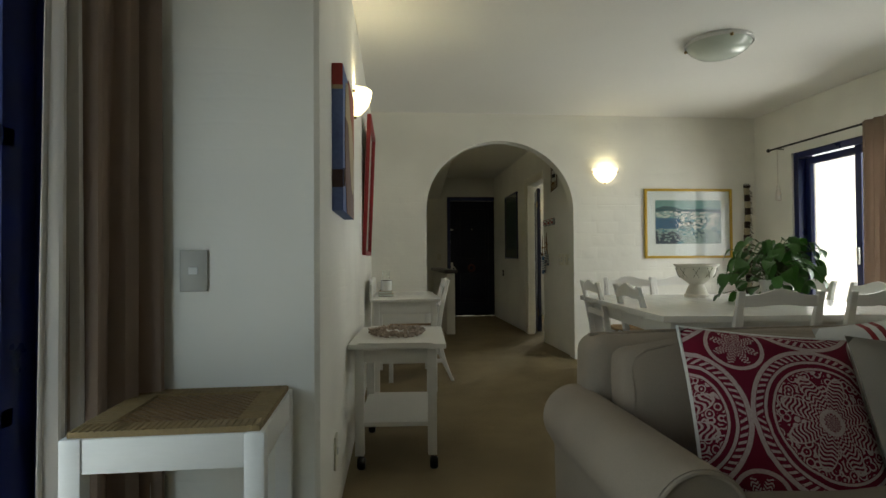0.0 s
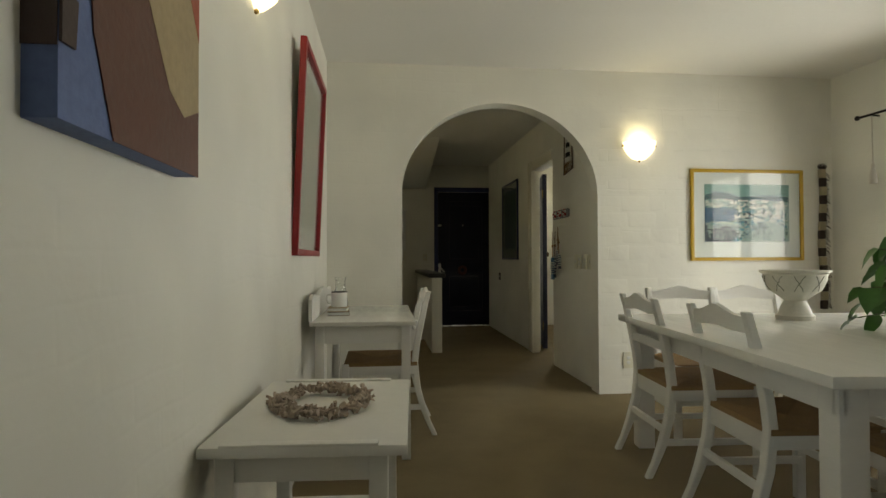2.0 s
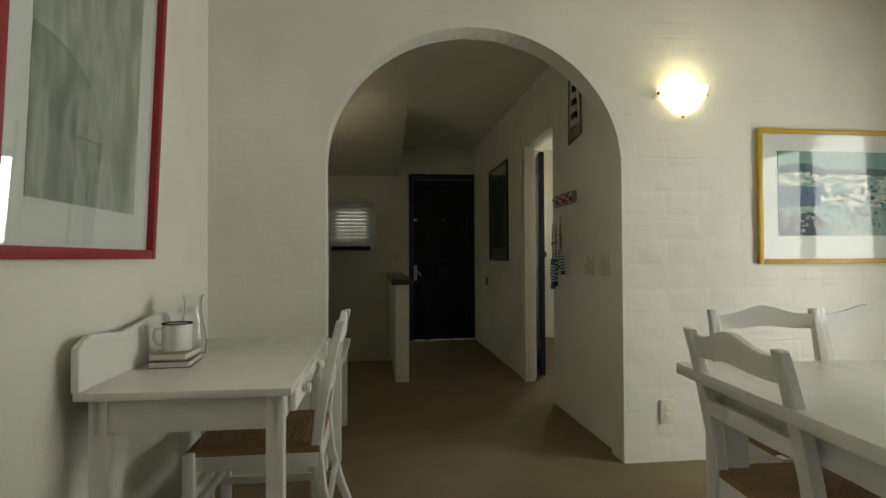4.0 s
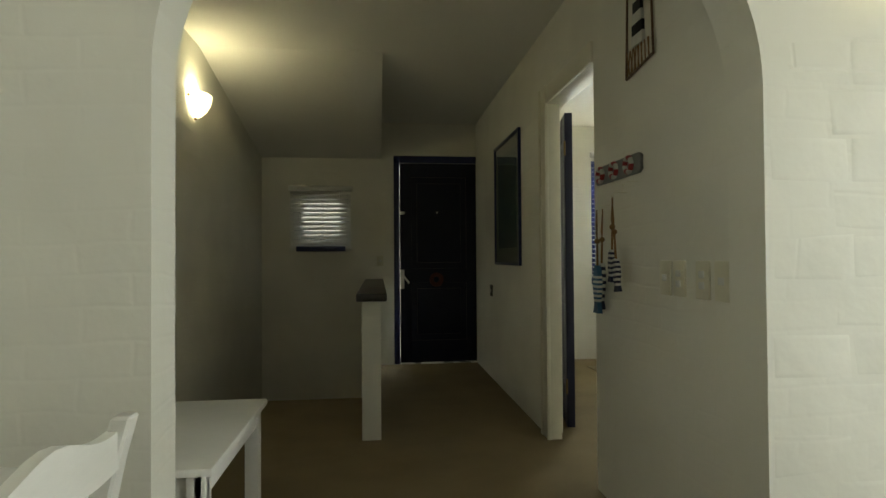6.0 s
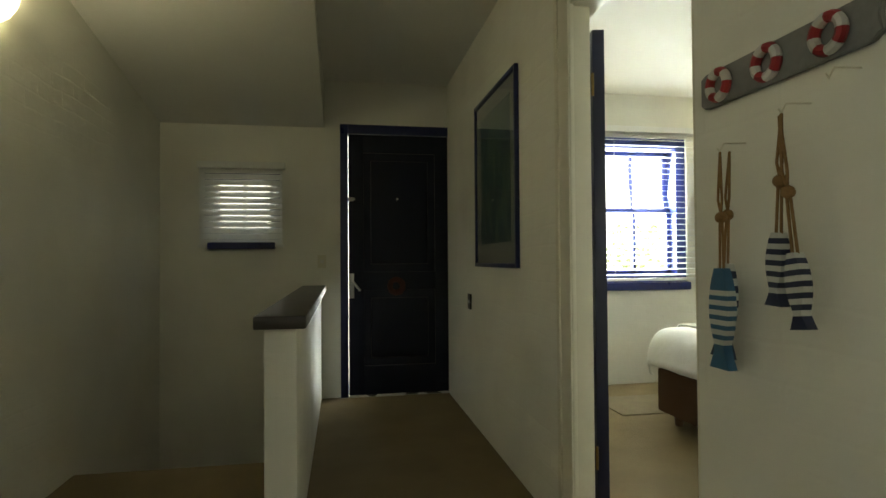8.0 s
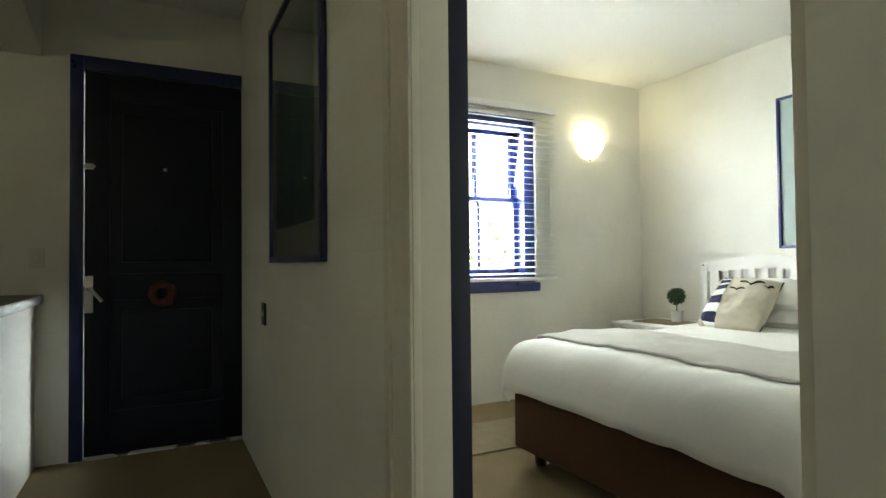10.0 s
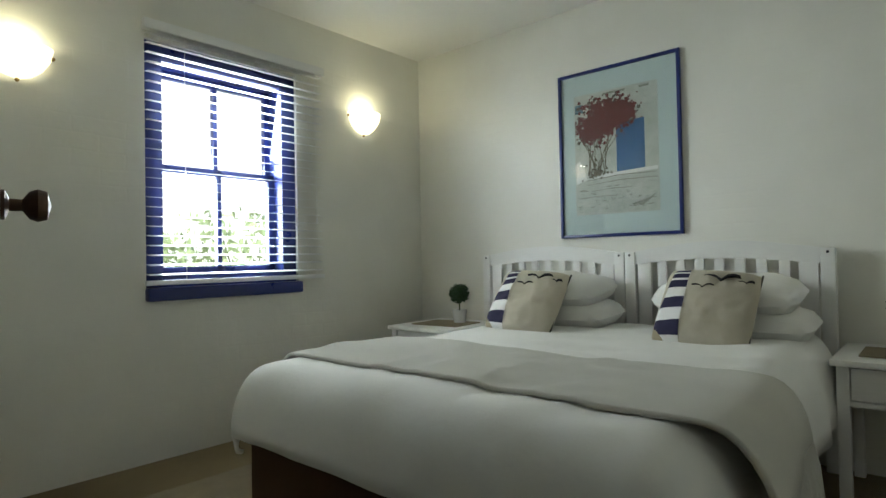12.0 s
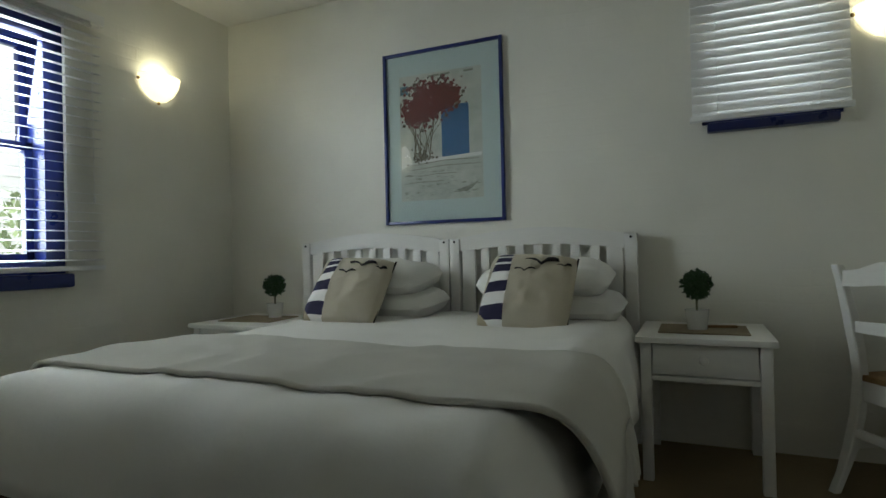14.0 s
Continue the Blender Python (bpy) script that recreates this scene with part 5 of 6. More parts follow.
# ---- on the dining table ----
urn = thing("urn", "cream crackled pedestal bowl on the dining table", "urn", pose(2.15, 3.72, 0.7003))
bm = B()
lathe(bm, [(0.0, 0), (0.086, 0), (0.088, 0.022), (0.075, 0.032), (0.062, 0.07), (0.048, 0.095), (0.07, 0.115), (0.118, 0.15), (0.140, 0.20), (0.142, 0.228), (0.158, 0.238), (0.158, 0.248), (0.138, 0.244), (0.128, 0.20), (0.09, 0.14), (0.0, 0.125)], None, 40)
part("bowl", bm, M["urn"], urn)
for i in range(9):
    a0 = 2 * math.pi * i / 9
    for sgn in (-1, 1):
        bm = B()
        pts = []
        for k in range(6):
            z = 0.145 + 0.075 * k / 5
            r = 0.1145 + 0.030 * (k / 5) ** 0.6
            a = a0 + sgn * 0.33 * (k / 5 - 0.5) + 0.02 * math.sin(3 * k + i)
            pts.append((r * math.cos(a), r * math.sin(a), z))
        tube(bm, pts, 0.0016, 5)
        part("vine_line", bm, M["stem"], urn)
plant = thing("potted_plant", "leafy green house plant in a white pot on the dining table", "plant", pose(2.30, 3.05, 0.7003) @ Matrix.Diagonal((1.04, 1.04, 1.22, 1)))
bm = B()
lathe(bm, [(0.0, 0), (0.075, 0), (0.095, 0.12), (0.10, 0.125), (0.09, 0.125), (0.08, 0.10), (0.0, 0.10)], None, 28)
part("pot", bm, M["ceramic"], plant)
rng = random.Random(21)
bm = B()
lv = B()
for i in range(150):
    a, el = rng.uniform(0, 2 * math.pi), rng.uniform(0.05, 1.35)
    reach = rng.uniform(0.14, 0.29) * (0.75 + 0.35 * math.cos(el))
    top = Vector((reach * math.cos(el) * math.cos(a), reach * math.cos(el) * math.sin(a), 0.13 + reach * math.sin(el) * 0.95))
    if rng.random() < 0.25:
        top.z -= 0.10
    tube(bm, [(0.02 * math.cos(a), 0.02 * math.sin(a), 0.10), (top.x * 0.5, top.y * 0.5, 0.12 + (top.z - 0.10) * 0.75), tuple(top)], 0.0022, 5)
    L, W = rng.uniform(0.06, 0.10), rng.uniform(0.024, 0.042)
    m = Matrix.Translation(top) @ pose(0, 0, 0, 0, rng.uniform(5, 60), math.degrees(a) + rng.uniform(-50, 50)) @ pose(0, 0, 0, rng.uniform(-35, 35))
    outline = ((0.0, 0.0), (0.15, 0.75), (0.4, 1.0), (0.7, 0.7), (1.0, 0.0))
    mid = [lv.verts.new(m @ Vector((L * u, 0, -0.35 * L * u * u))) for u, _ in outline]
    lf = [lv.verts.new(m @ Vector((L * u, W * v, -0.35 * L * u * u + 0.25 * W * v))) for u, v in outline[1:-1]]
    rt = [lv.verts.new(m @ Vector((L * u, -W * v, -0.35 * L * u * u + 0.25 * W * v))) for u, v in outline[1:-1]]
    for side, fl in ((lf, 0), (rt, 1)):
        ring = [mid[0], *side, mid[-1]]
        for k in range(4):
            q = [mid[k], mid[k + 1], ring[k + 1], ring[k]]
            q = list(dict.fromkeys(q))
            if len(q) > 2:
                lv.faces.new(q[::-1] if fl else q)
tagged(part("stems", bm, M["stem"], plant), kind="stuff")
tagged(part("foliage", lv, M["leaf"], plant), kind="stuff")

# striped woven hanging by the corner
hg = thing("woven_hanging", "brown and cream striped woven hanging with fringe", "wall hanging", pose(3.50, 5.14, 0.0) @ Matrix.Diagonal((0.78, 1, 1, 1)))
for i in range(16):
    bm = B()
    z = 1.70 - 0.068 * i
    box(bm, -0.030 + 0.012 * math.sin(i * 0.6), 0.030 + 0.012 * math.sin(i * 0.6), -0.03, 0.0, z - 0.068, z - 0.001, 0.005)
    part("band", bm, M["stripe_dark" if i % 2 else "stripe_light"], hg)
bm = B()
rng = random.Random(5)
for i in range(60):
    z = 1.68 - 1.05 * i / 60
    tube(bm, [(0.03, -0.015, z), (0.05 + 0.02 * rng.random(), -0.02 - 0.02 * rng.random(), z - 0.02 - 0.02 * rng.random())], 0.003, 4)
for i in range(12):
    a = i * 0.52
    tube(bm, [(0, -0.015, 1.70), (0.05 * math.cos(a), -0.02, 1.72 + 0.025 * math.sin(a))], 0.005, 4)
tagged(part("fringe", bm, M["stripe_dark"], hg), kind="stuff")

# ---- on the desk ----
for k, (w, d, c) in enumerate(((0.12, 0.17, "brown"), (0.11, 0.16, "stripe_light"))):
    bk = thing("book", "small closed book lying on the desk", "book", pose(-0.16, 4.32, 0.7003 + 0.022 * k, 0, 0, 4 - 5 * k), "books on the desk")
    bm = B()
    box(bm, -w / 2 + 0.003, w / 2 - 0.004, -d / 2 + 0.004, d / 2 - 0.004, 0.003, 0.018)
    part("pages", bm, M["mount"], bk)
    for z in (0.0, 0.0185):
        bm = B()
        box(bm, -w / 2, w / 2, -d / 2, d / 2, z, z + 0.0025, 0.0005)
        part("cover", bm, M[c], bk)
mug = thing("mug", "white enamel mug with a dark rim on the books", "mug", pose(-0.155, 4.31, 0.7445))
bm = B()
lathe(bm, [(0.0, 0), (0.042, 0), (0.044, 0.004), (0.044, 0.082), (0.041, 0.082), (0.041, 0.006), (0.0, 0.006)], None, 28)
part("body", bm, M["ceramic"], mug)
bm = B()
lathe(bm, [(0.045, 0.081), (0.0455, 0.085), (0.041, 0.085), (0.0405, 0.081)], None, 28)
part("rim", bm, M["ink"], mug)
bm = B()
tube(bm, [(-0.042, 0, 0.068), (-0.066, 0, 0.066), (-0.072, 0, 0.042), (-0.062, 0, 0.02), (-0.042, 0, 0.018)], 0.005)
part("handle", bm, M["ceramic"], mug)
bm = B()
lathe(bm, [(0.0, 0), (0.04, 0.002), (0.046, 0.05), (0.038, 0.10), (0.028, 0.15), (0.028, 0.19), (0.036, 0.205), (0.034, 0.205), (0.0255, 0.19), (0.0255, 0.15), (0.035, 0.10), (0.043, 0.05), (0.037, 0.005), (0.0, 0.005)], None, 28)
solid("carafe", bm, M["glass"], "clear glass carafe behind the mug on the desk", "carafe", pose(-0.16, 4.48, 0.7003))

# ---- hall wall: hook rack, fish, switches, plaque, board ----


def rw(y, z, off=0.0):
    """On the hall's right wall: local x runs towards -y, local y into the wall."""
    return pose(HX - off, y, z, 0, 0, -90)


rack = thing("hook_rack", "grey washed hook board with three red and white lifebelts", "hook rack", rw(6.29, 1.375))
bm = B()
prism(bm, [(0, 0.01), (0.015, 0), (0.42, 0), (0.44, 0.012), (0.435, 0.038), (0.44, 0.065), (0.42, 0.078), (0.015, 0.078), (0, 0.07)], "y", -0.014, -0.001, 0.002)
part("board", bm, M["greywood"], rack)
for x in (0.07, 0.21, 0.35):
    for k in range(8):
        bm = B()
        pts = [(x + 0.028 * math.cos(a), -0.022, 0.040 + 0.028 * math.sin(a)) for a in (2 * math.pi * (k + q / 4) / 8 for q in range(5))]
        tube(bm, pts, 0.010, 8)
        part("lifebelt_segment", bm, M["red" if k % 2 else "fish_white"], rack)
for y, z in ((6.165, 1.268), (6.0, 1.305), (5.90, 1.335)):
    hk = thing("wall_hook", "small brass cup hook screwed into the wall", "hook", rw(y, z), "wall hooks")
    bm = B()
    tube(bm, [(0, 0.0, 0.01), (0, -0.05, 0.008), (0, -0.058, -0.004), (0, -0.060, -0.010), (0, -0.066, -0.002)], 0.0016, 6)
    part("hook", bm, M["cream"], hk)


def wooden_fish(y, z, rope_len, tones, label, scale=1.0, lean=0.0, off=0.060):
    """A painted wooden fish, nose up, on a knotted rope from a hook."""
    f = thing("wooden_fish", label, "fish ornament", rw(y, z, off) @ pose(0, 0, 0, 0, lean))
    bm = B()
    for s in (-1, 1):
        tube(bm, [(0.0, 0, 0), (0.006 * s, -0.002, -0.4 * rope_len), (0.0, 0, -0.52 * rope_len), (0.004 * s, 0, -0.6 * rope_len), (0.006 * s, 0, -rope_len)], 0.0028, 6)
    bmesh.ops.create_uvsphere(bm, u_segments=10, v_segments=8, radius=0.012, matrix=pose(0, 0, -0.55 * rope_len))
    part("rope", bm, M["rope"], f, "knotted jute rope")
    prof = [(0.0, 0.018), (0.10, 0.030), (0.22, 0.040), (0.36, 0.046), (0.5, 0.044), (0.62, 0.036), (0.72, 0.026), (0.78, 0.020), (0.86, 0.026), (1.0, 0.045)]
    n = len(tones)
    H = 0.26 * scale

    def half(t):
        for (a, wa), (b2, wb) in zip(prof, prof[1:]):
            if t <= b2:
                return (wa + (wb - wa) * (t - a) / (b2 - a)) * scale * 0.84
        return prof[-1][1] * scale * 0.84

    for i, (t0, t1, tone) in enumerate(tones):
        bm = B()
        steps = 4
        left = [(-half(t0 + (t1 - t0) * k / steps), -rope_len + 0.006 - H * (t0 + (t1 - t0) * k / steps)) for k in range(steps + 1)]
        right = [(-x, z2) for x, z2 in left[::-1]]
        prism(bm, left + right, "y", -0.010, 0.010)
        part("painted_band", bm, M[tone], f)
    return f


bands = [(0.0, 0.22, "fish_blue")]
t = 0.22
for i in range(11):
    w = 0.052 if i % 2 == 0 else 0.046
    bands.append((t, t + w, "fish_white" if i % 2 == 0 else "fish_blue"))
    t += w
bands.append((t, 1.0, "fish_blue"))
wooden_fish(6.165, 1.258, 0.243, bands, "blue and white striped wooden fish on a jute rope", 0.78)
navy_bands = []
t = 0.0
for i in range(13):
    w = 0.075 if i < 12 else 0.10
    navy_bands.append((t, min(t + w, 1.0), "fish_navy" if i % 2 else "fish_white"))
    t += w
navy_bands[-1] = (navy_bands[-1][0], 1.0, "fish_navy")
wooden_fish(6.176, 1.262, 0.238, navy_bands, "navy and white striped wooden fish behind the blue fish", 0.76, 4, 0.030)
wooden_fish(6.0, 1.295, 0.215, navy_bands, "short navy and white striped wooden fish on a jute rope", 0.5, 3)
wooden_fish(6.005, 1.292, 0.25, navy_bands, "small navy and white striped wooden fish on a jute rope", 0.5, -7)


def switch_plate(m, label, rockers=2, material=None, w=0.07, h=0.118, group="switch plates"):
    s = thing("switch_plate", label, "switch", m, group)
    bm = B()
    box(bm, 0, w, -0.009, -0.0005, 0, h, 0.003)
    part("plate", bm, material or M["beige_plastic"], s)
    for k in range(rockers):
        bm = B()
        zc = h / 2 + (k - (rockers - 1) / 2) * 0.034
        box(bm, w / 2 - 0.013, w / 2 + 0.013, -0.013, -0.008, zc - 0.011, zc + 0.011, 0.002)
        part("rocker", bm, M["ceramic"], s)
    return s


for y, r in ((5.725, 1), (5.635, 2), (5.50, 2), (5.40, 1)):
    switch_plate(rw(y, 0.925), "ivory plastic switch plate on the hall wall", r)
switch_plate(pose(-0.745, 1.4195, 0.905), "grey switch plate with one rocker beside the curtain", 1, M["grey_plastic"], 0.078, 0.122)
switch_plate(pose(0.715, 9.5195, 0.985), "ivory switch plate beside the front door", 1, None, 0.065, 0.10)
switch_plate(pose(1.88, 5.1495, 0.19), "ivory wall socket on the arched wall", 2, None, 0.075, 0.12)
sk = switch_plate(rw(8.78, 0.72), "black intercom socket on the hall wall", 1, M["dark"], 0.085, 0.10)
switch_plate(pose(-0.3405, 1.80, 0.225, 0, 0, 90), "ivory wall socket low on the living room wall", 1, None, 0.075, 0.12)
plq = thing("lighthouse_plaque", "weathered wooden lighthouse plaque with rope net", "wall ornament", rw(5.965, 1.755))
bm = B()
prism(bm, [(0.0, 0.0), (0.22, 0.03), (0.20, 0.46), (0.02, 0.44)], "y", -0.008, -0.001)
part("backing", bm, M["urn"], plq)
for i in range(7):
    bm = B()
    w = 0.045 - 0.0045 * i
    box(bm, 0.11 - w, 0.11 + w, -0.022, -0.008, 0.10 + 0.042 * i, 0.10 + 0.042 * (i + 1) - 0.001, 0.002)
    part("tower_band", bm, M["ink" if i % 2 else "fish_white"], plq)
bm = B()
lathe(bm, [(0.022, 0), (0.022, 0.02), (0.0, 0.04)], pose(0.11, -0.014, 0.395), 8)
part("lantern", bm, M["ink"], plq)
for x0, z0, x1, z1 in ((0.0, 0.0, 0.02, 0.44), (0.02, 0.44, 0.20, 0.46), (0.20, 0.46, 0.22, 0.03), (0.0, 0.0, 0.22, 0.03)):
    bm = B()
    tube(bm, [(x0, -0.012, z0), (x1, -0.012, z1)], 0.005, 6)
    part("twig_edge", bm, M["brown"], plq)
bm = B()
for i in range(7):
    tube(bm, [(0.01 + 0.03 * i, -0.012, 0.005 + 0.004 * i), (0.04 + 0.024 * i, -0.014, 0.10)], 0.0025, 5)
    tube(bm, [(0.01 + 0.03 * i, -0.014, 0.10), (0.03 + 0.026 * i, -0.012, 0.01 + 0.004 * i)], 0.0025, 5)
tagged(part("net", bm, M["rope"], plq), kind="stuff")
# distribution board and hatch on the left hall wall
lw_ = pose(-0.40, 6.64, 1.812, 0, 0, 90)
db = thing("distribution_board", "white electrical distribution board with labels", "fuse box", lw_)
bm = B()
box(bm, 0, 0.47, -0.014, 0, 0, 0.44, 0.004)
part("surround", bm, M["ceramic"], db)
bm = B()
box(bm, 0.03, 0.44, -0.02, -0.013, 0.03, 0.41, 0.003)
part("cover", bm, M["beige_plastic"], db)
for x0, x1, z0, z1, c in ((0.12, 0.36, 0.26, 0.32, "greywood"), (0.13, 0.28, 0.13, 0.19, "greywood"), (0.30, 0.36, 0.13, 0.21, "red"), (0.10, 0.38, 0.09, 0.10, "ink")):
    bm = B()
    box(bm, x0, x1, -0.0235, -0.0195, z0, z1, 0.001)
    part("breaker_label", bm, M[c], db)
ht = thing("wall_hatch", "white framed open niche low in the hall wall", "niche", pose(-0.40, 6.085, 0.025, 0, 0, 90))
for x0, x1, z0, z1 in ((0.0, 0.80, 0.62, 0.68), (0.74, 0.80, 0.0, 0.62), (0.0, 0.06, 0.0, 0.62)):
    bm = B()
    box(bm, x0, x1, -0.02, 0, z0, z1, 0.004)
    part("frame_bar", bm, M["white"], ht)
# no recess is cut: a flat dark sheet gives the niche's dim inside
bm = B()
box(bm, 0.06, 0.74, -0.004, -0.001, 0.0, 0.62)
part("niche_dark_sheet", bm, mat("grey_brown_niche", (0.13, 0.11, 0.08), 0.7, vary=0.15), ht, "flat grey-brown sheet in place of the dim niche inside")

# ---- bedroom ----
bed = thing("bed", "double bed with a brown divan base and white duvet", "bed", pose(0, 0, 0))
BX0, BX1, BY0, BY1 = 2.86, 4.73, 7.06, 8.44
bm = B()
soft_box(bm, BX0, BX1, BY0, BY1, 0.085, 0.35, 0.012)
part("divan_base", bm, M["divan"], bed)
bm = B()
soft_box(bm, BX0, BX1, BY0, BY1, 0.352, 0.55, 0.05, 0.01)
part("mattress", bm, M["linen"], bed)
for x in (BX0 + 0.10, BX1 - 0.12):
    for y in (BY0 + 0.08, BY1 - 0.08):
        bm = B()
        lathe(bm, [(0.0, 0), (0.022, 0), (0.026, 0.01), (0.034, 0.086), (0.0, 0.086)], pose(x, y, 0), 16)
        part("leg", bm, M["brown"], bed)


def drape(bm, x0, x1, y0, y1, top, drop_foot, drop_l, drop_r, swell, seed, nx=80, ny=80, edge=0.075):
    """Bedding laid over the bed: flat on top, rounded over the foot and the sides, with soft creases."""
    rows = []
    for i in range(nx + 1):
        u = i / nx
        row = []
        for j in range(ny + 1):
            v = j / ny
            x, y = x0 + (x1 - x0) * u, y0 + (y1 - y0) * v
            sl, sr = max(0.0, 1 - v / edge), max(0.0, (v - 1 + edge) / edge)
            z = top
            if drop_foot and u < 0.095:
                a, R = 1 - u / 0.095, 0.095 * (x1 - x0)
                x = x0 + R * (1 - math.sin(a * math.pi / 2) ** 0.8)
                z -= drop_foot * (1 - math.cos(a * math.pi / 2) ** 0.9)
            R = edge * (y1 - y0)
            if sl:
                y = y0 + R * (1 - math.sin(sl * math.pi / 2) ** 0.8)
                z -= drop_r * (1 - math.cos(sl * math.pi / 2) ** 0.9)
            if sr:
                y = y1 - R * (1 - sr)
                z -= drop_l * (0.35 * sr + 0.65 * sr * sr)
            y += 0.04 * (sr ** 1.5 - sl ** 1.5) * (1 - 0.7 * min(1.0, u / 0.9))
            foot = max(0.0, 1 - u / 0.095) if drop_foot else 0.0
            y -= 0.13 * sr * foot
            x += 0.05 * foot * sr
            p = Vector((x * 1.6 + seed, y * 1.6, seed))
            crease = 0.016 * swell * noise.noise(p) + 0.008 * swell * noise.noise(p * 3.1) + 0.005 * swell * noise.noise(Vector((x * 7 + y * 2, y * 3.0 - x * 1.5, seed)))
            q = Vector((x * 4.0 + 1.5 * noise.noise(p), y * 5.5, seed + z * 3))
            crease += swell * (0.013 * (0.5 - abs(noise.noise(q))) + 0.003 * noise.noise(q * 2.3))
            folds = max(0.0, 1 - math.hypot(x - x0, y - y0) / 0.75) if drop_foot else 0.0
            crease += 0.007 * folds * math.sin(16 * math.atan2(y - y0 + 0.25, x - x0 + 0.25) + 3 * noise.noise(p * 2)) * min(1.0, foot + sl + 0.25)
            wave = 0.010 * swell * max(sl, sr) * math.sin(13 * x + 2 * math.sin(3 * x) + seed)
            row.append(bm.verts.new((x - 0.6 * crease, y + (wave if sl > 0.2 or sr > 0.2 else 0), max(z, 0.31) + crease * (1 - 0.5 * max(sl, sr)))))
        rows.append(row)
    for r, s in zip(rows, rows[1:]):
        for j in range(ny):
            bm.faces.new((r[j], s[j], s[j + 1], r[j + 1]))
    return bm


bm = B()
drape(bm, 2.80, 4.62, 6.97, 8.54, 0.595, 0.225, 0.22, 0.29, 0.9, 2, 110, 110)
dv = solid("duvet", bm, M["bedding"], "rumpled white cotton duvet over the bed", "duvet")
so = dv.modifiers.new("thick", "SOLIDIFY")
so.thickness, so.offset = 0.012, 1
bm = B()
drape(bm, 3.03, 3.58, 6.92, 8.545, 0.610, 0.0, 0.16, 0.17, 0.9, 2, 40, 110, edge=0.06)
th = solid("throw", bm, M["throw"], "oatmeal woven throw with fringed ends across the bed", "throw")
so = th.modifiers.new("thick", "SOLIDIFY")
so.thickness, so.offset = 0.012, 1
bm = B()
rng = random.Random(9)
for i in range(46):
    x = 3.035 + 0.54 * i / 45
    tube(bm, [(x, 6.905, 0.46), (x + rng.uniform(-0.01, 0.01), 6.892, 0.40), (x + rng.uniform(-0.025, 0.025), 6.885, 0.31 + rng.uniform(0, 0.05))], 0.005, 5)
fr = new("fringe", finish("fringe", bm, M["throw"]))
fr.parent = th
tagged(fr, kind="stuff")


def headboard(y0, y1, label):
    h = thing("headboard", label, "headboard", pose(4.775, y0, 0), "pair of headboards")
    w = y1 - y0
    for y in (0, w - 0.055):
        bm = B()
        box(bm, 0, 0.045, y, y + 0.055, 0, 0.972, 0.006)
        part("post", bm, M["white"], h)
    n = 16
    bm = B()
    lo = [(0.055 + (w - 0.11) * k / n, 0.905 + 0.028 * math.sin(math.pi * k / n)) for k in range(n + 1)]
    hi = [(y, 0.975 + 0.042 * math.sin(math.pi * k / n)) for k, (y, _) in enumerate(lo)]
    prism(bm, lo + hi[::-1], "x", 0.008, 0.036)
    part("top_rail", bm, M["white"], h)
    bm = B()
    box(bm, 0.01, 0.034, 0.055, w - 0.055, 0.42, 0.50, 0.003)
    part("bottom_rail", bm, M["white"], h)
    k = 9
    for i in range(k):
        y = 0.055 + (w - 0.11) * (i + 0.5) / k
        bm = B()
        wd = 0.036 if i in (0, k - 1) else 0.022
        box(bm, 0.014, 0.030, y - wd, y + wd, 0.50, 0.93, 0.002)
        part("slat", bm, M["white"], h)
    for y in (0.027, w - 0.027):
        bm = B()
        bmesh.ops.create_uvsphere(bm, u_segments=8, v_segments=6, radius=0.006, matrix=pose(-0.001, y, 0.955))
        part("bolt_cap", bm, M["ink"], h)
    return h


headboard(7.93, 8.885, "white painted slatted headboard with a bowed top rail")
headboard(6.985, 7.925, "white painted slatted headboard with a bowed top rail")
for yc in (8.22, 7.36):
    for k, (dx, dz, dy, s) in enumerate(((0.0, 0.0, -0.05, 3), (0.03, 0.115, 0.0, 6))):
        bm = B()
        pillow(bm, 0.60, 0.42, 0.185, seed=s + yc, pinch=0.2, soft=0.16)
        solid("pillow", bm, M["bedding"], "plump white bed pillow against the headboard", "pillow", pose(4.53 + dx, yc + dy, 0.658 + dz, 0, 0, -90) @ pose(0, 0, 0, -86 + 5 * k), "bed pillows")
def printed(yc, lo, cuts):
    """The part of a cushion's face that lies inside the cutting planes, raised by lo."""
    nb = B()
    pillow(nb, 0.37, 0.385, 0.13 + lo, seed=yc, n=36, pinch=0.3, soft=0.07)
    for co, no in cuts + [((0, -0.004, 0), (0, 1, 0))]:
        bmesh.ops.bisect_plane(nb, geom=nb.verts[:] + nb.edges[:] + nb.faces[:], plane_co=co, plane_no=no, clear_outer=True)
    return nb


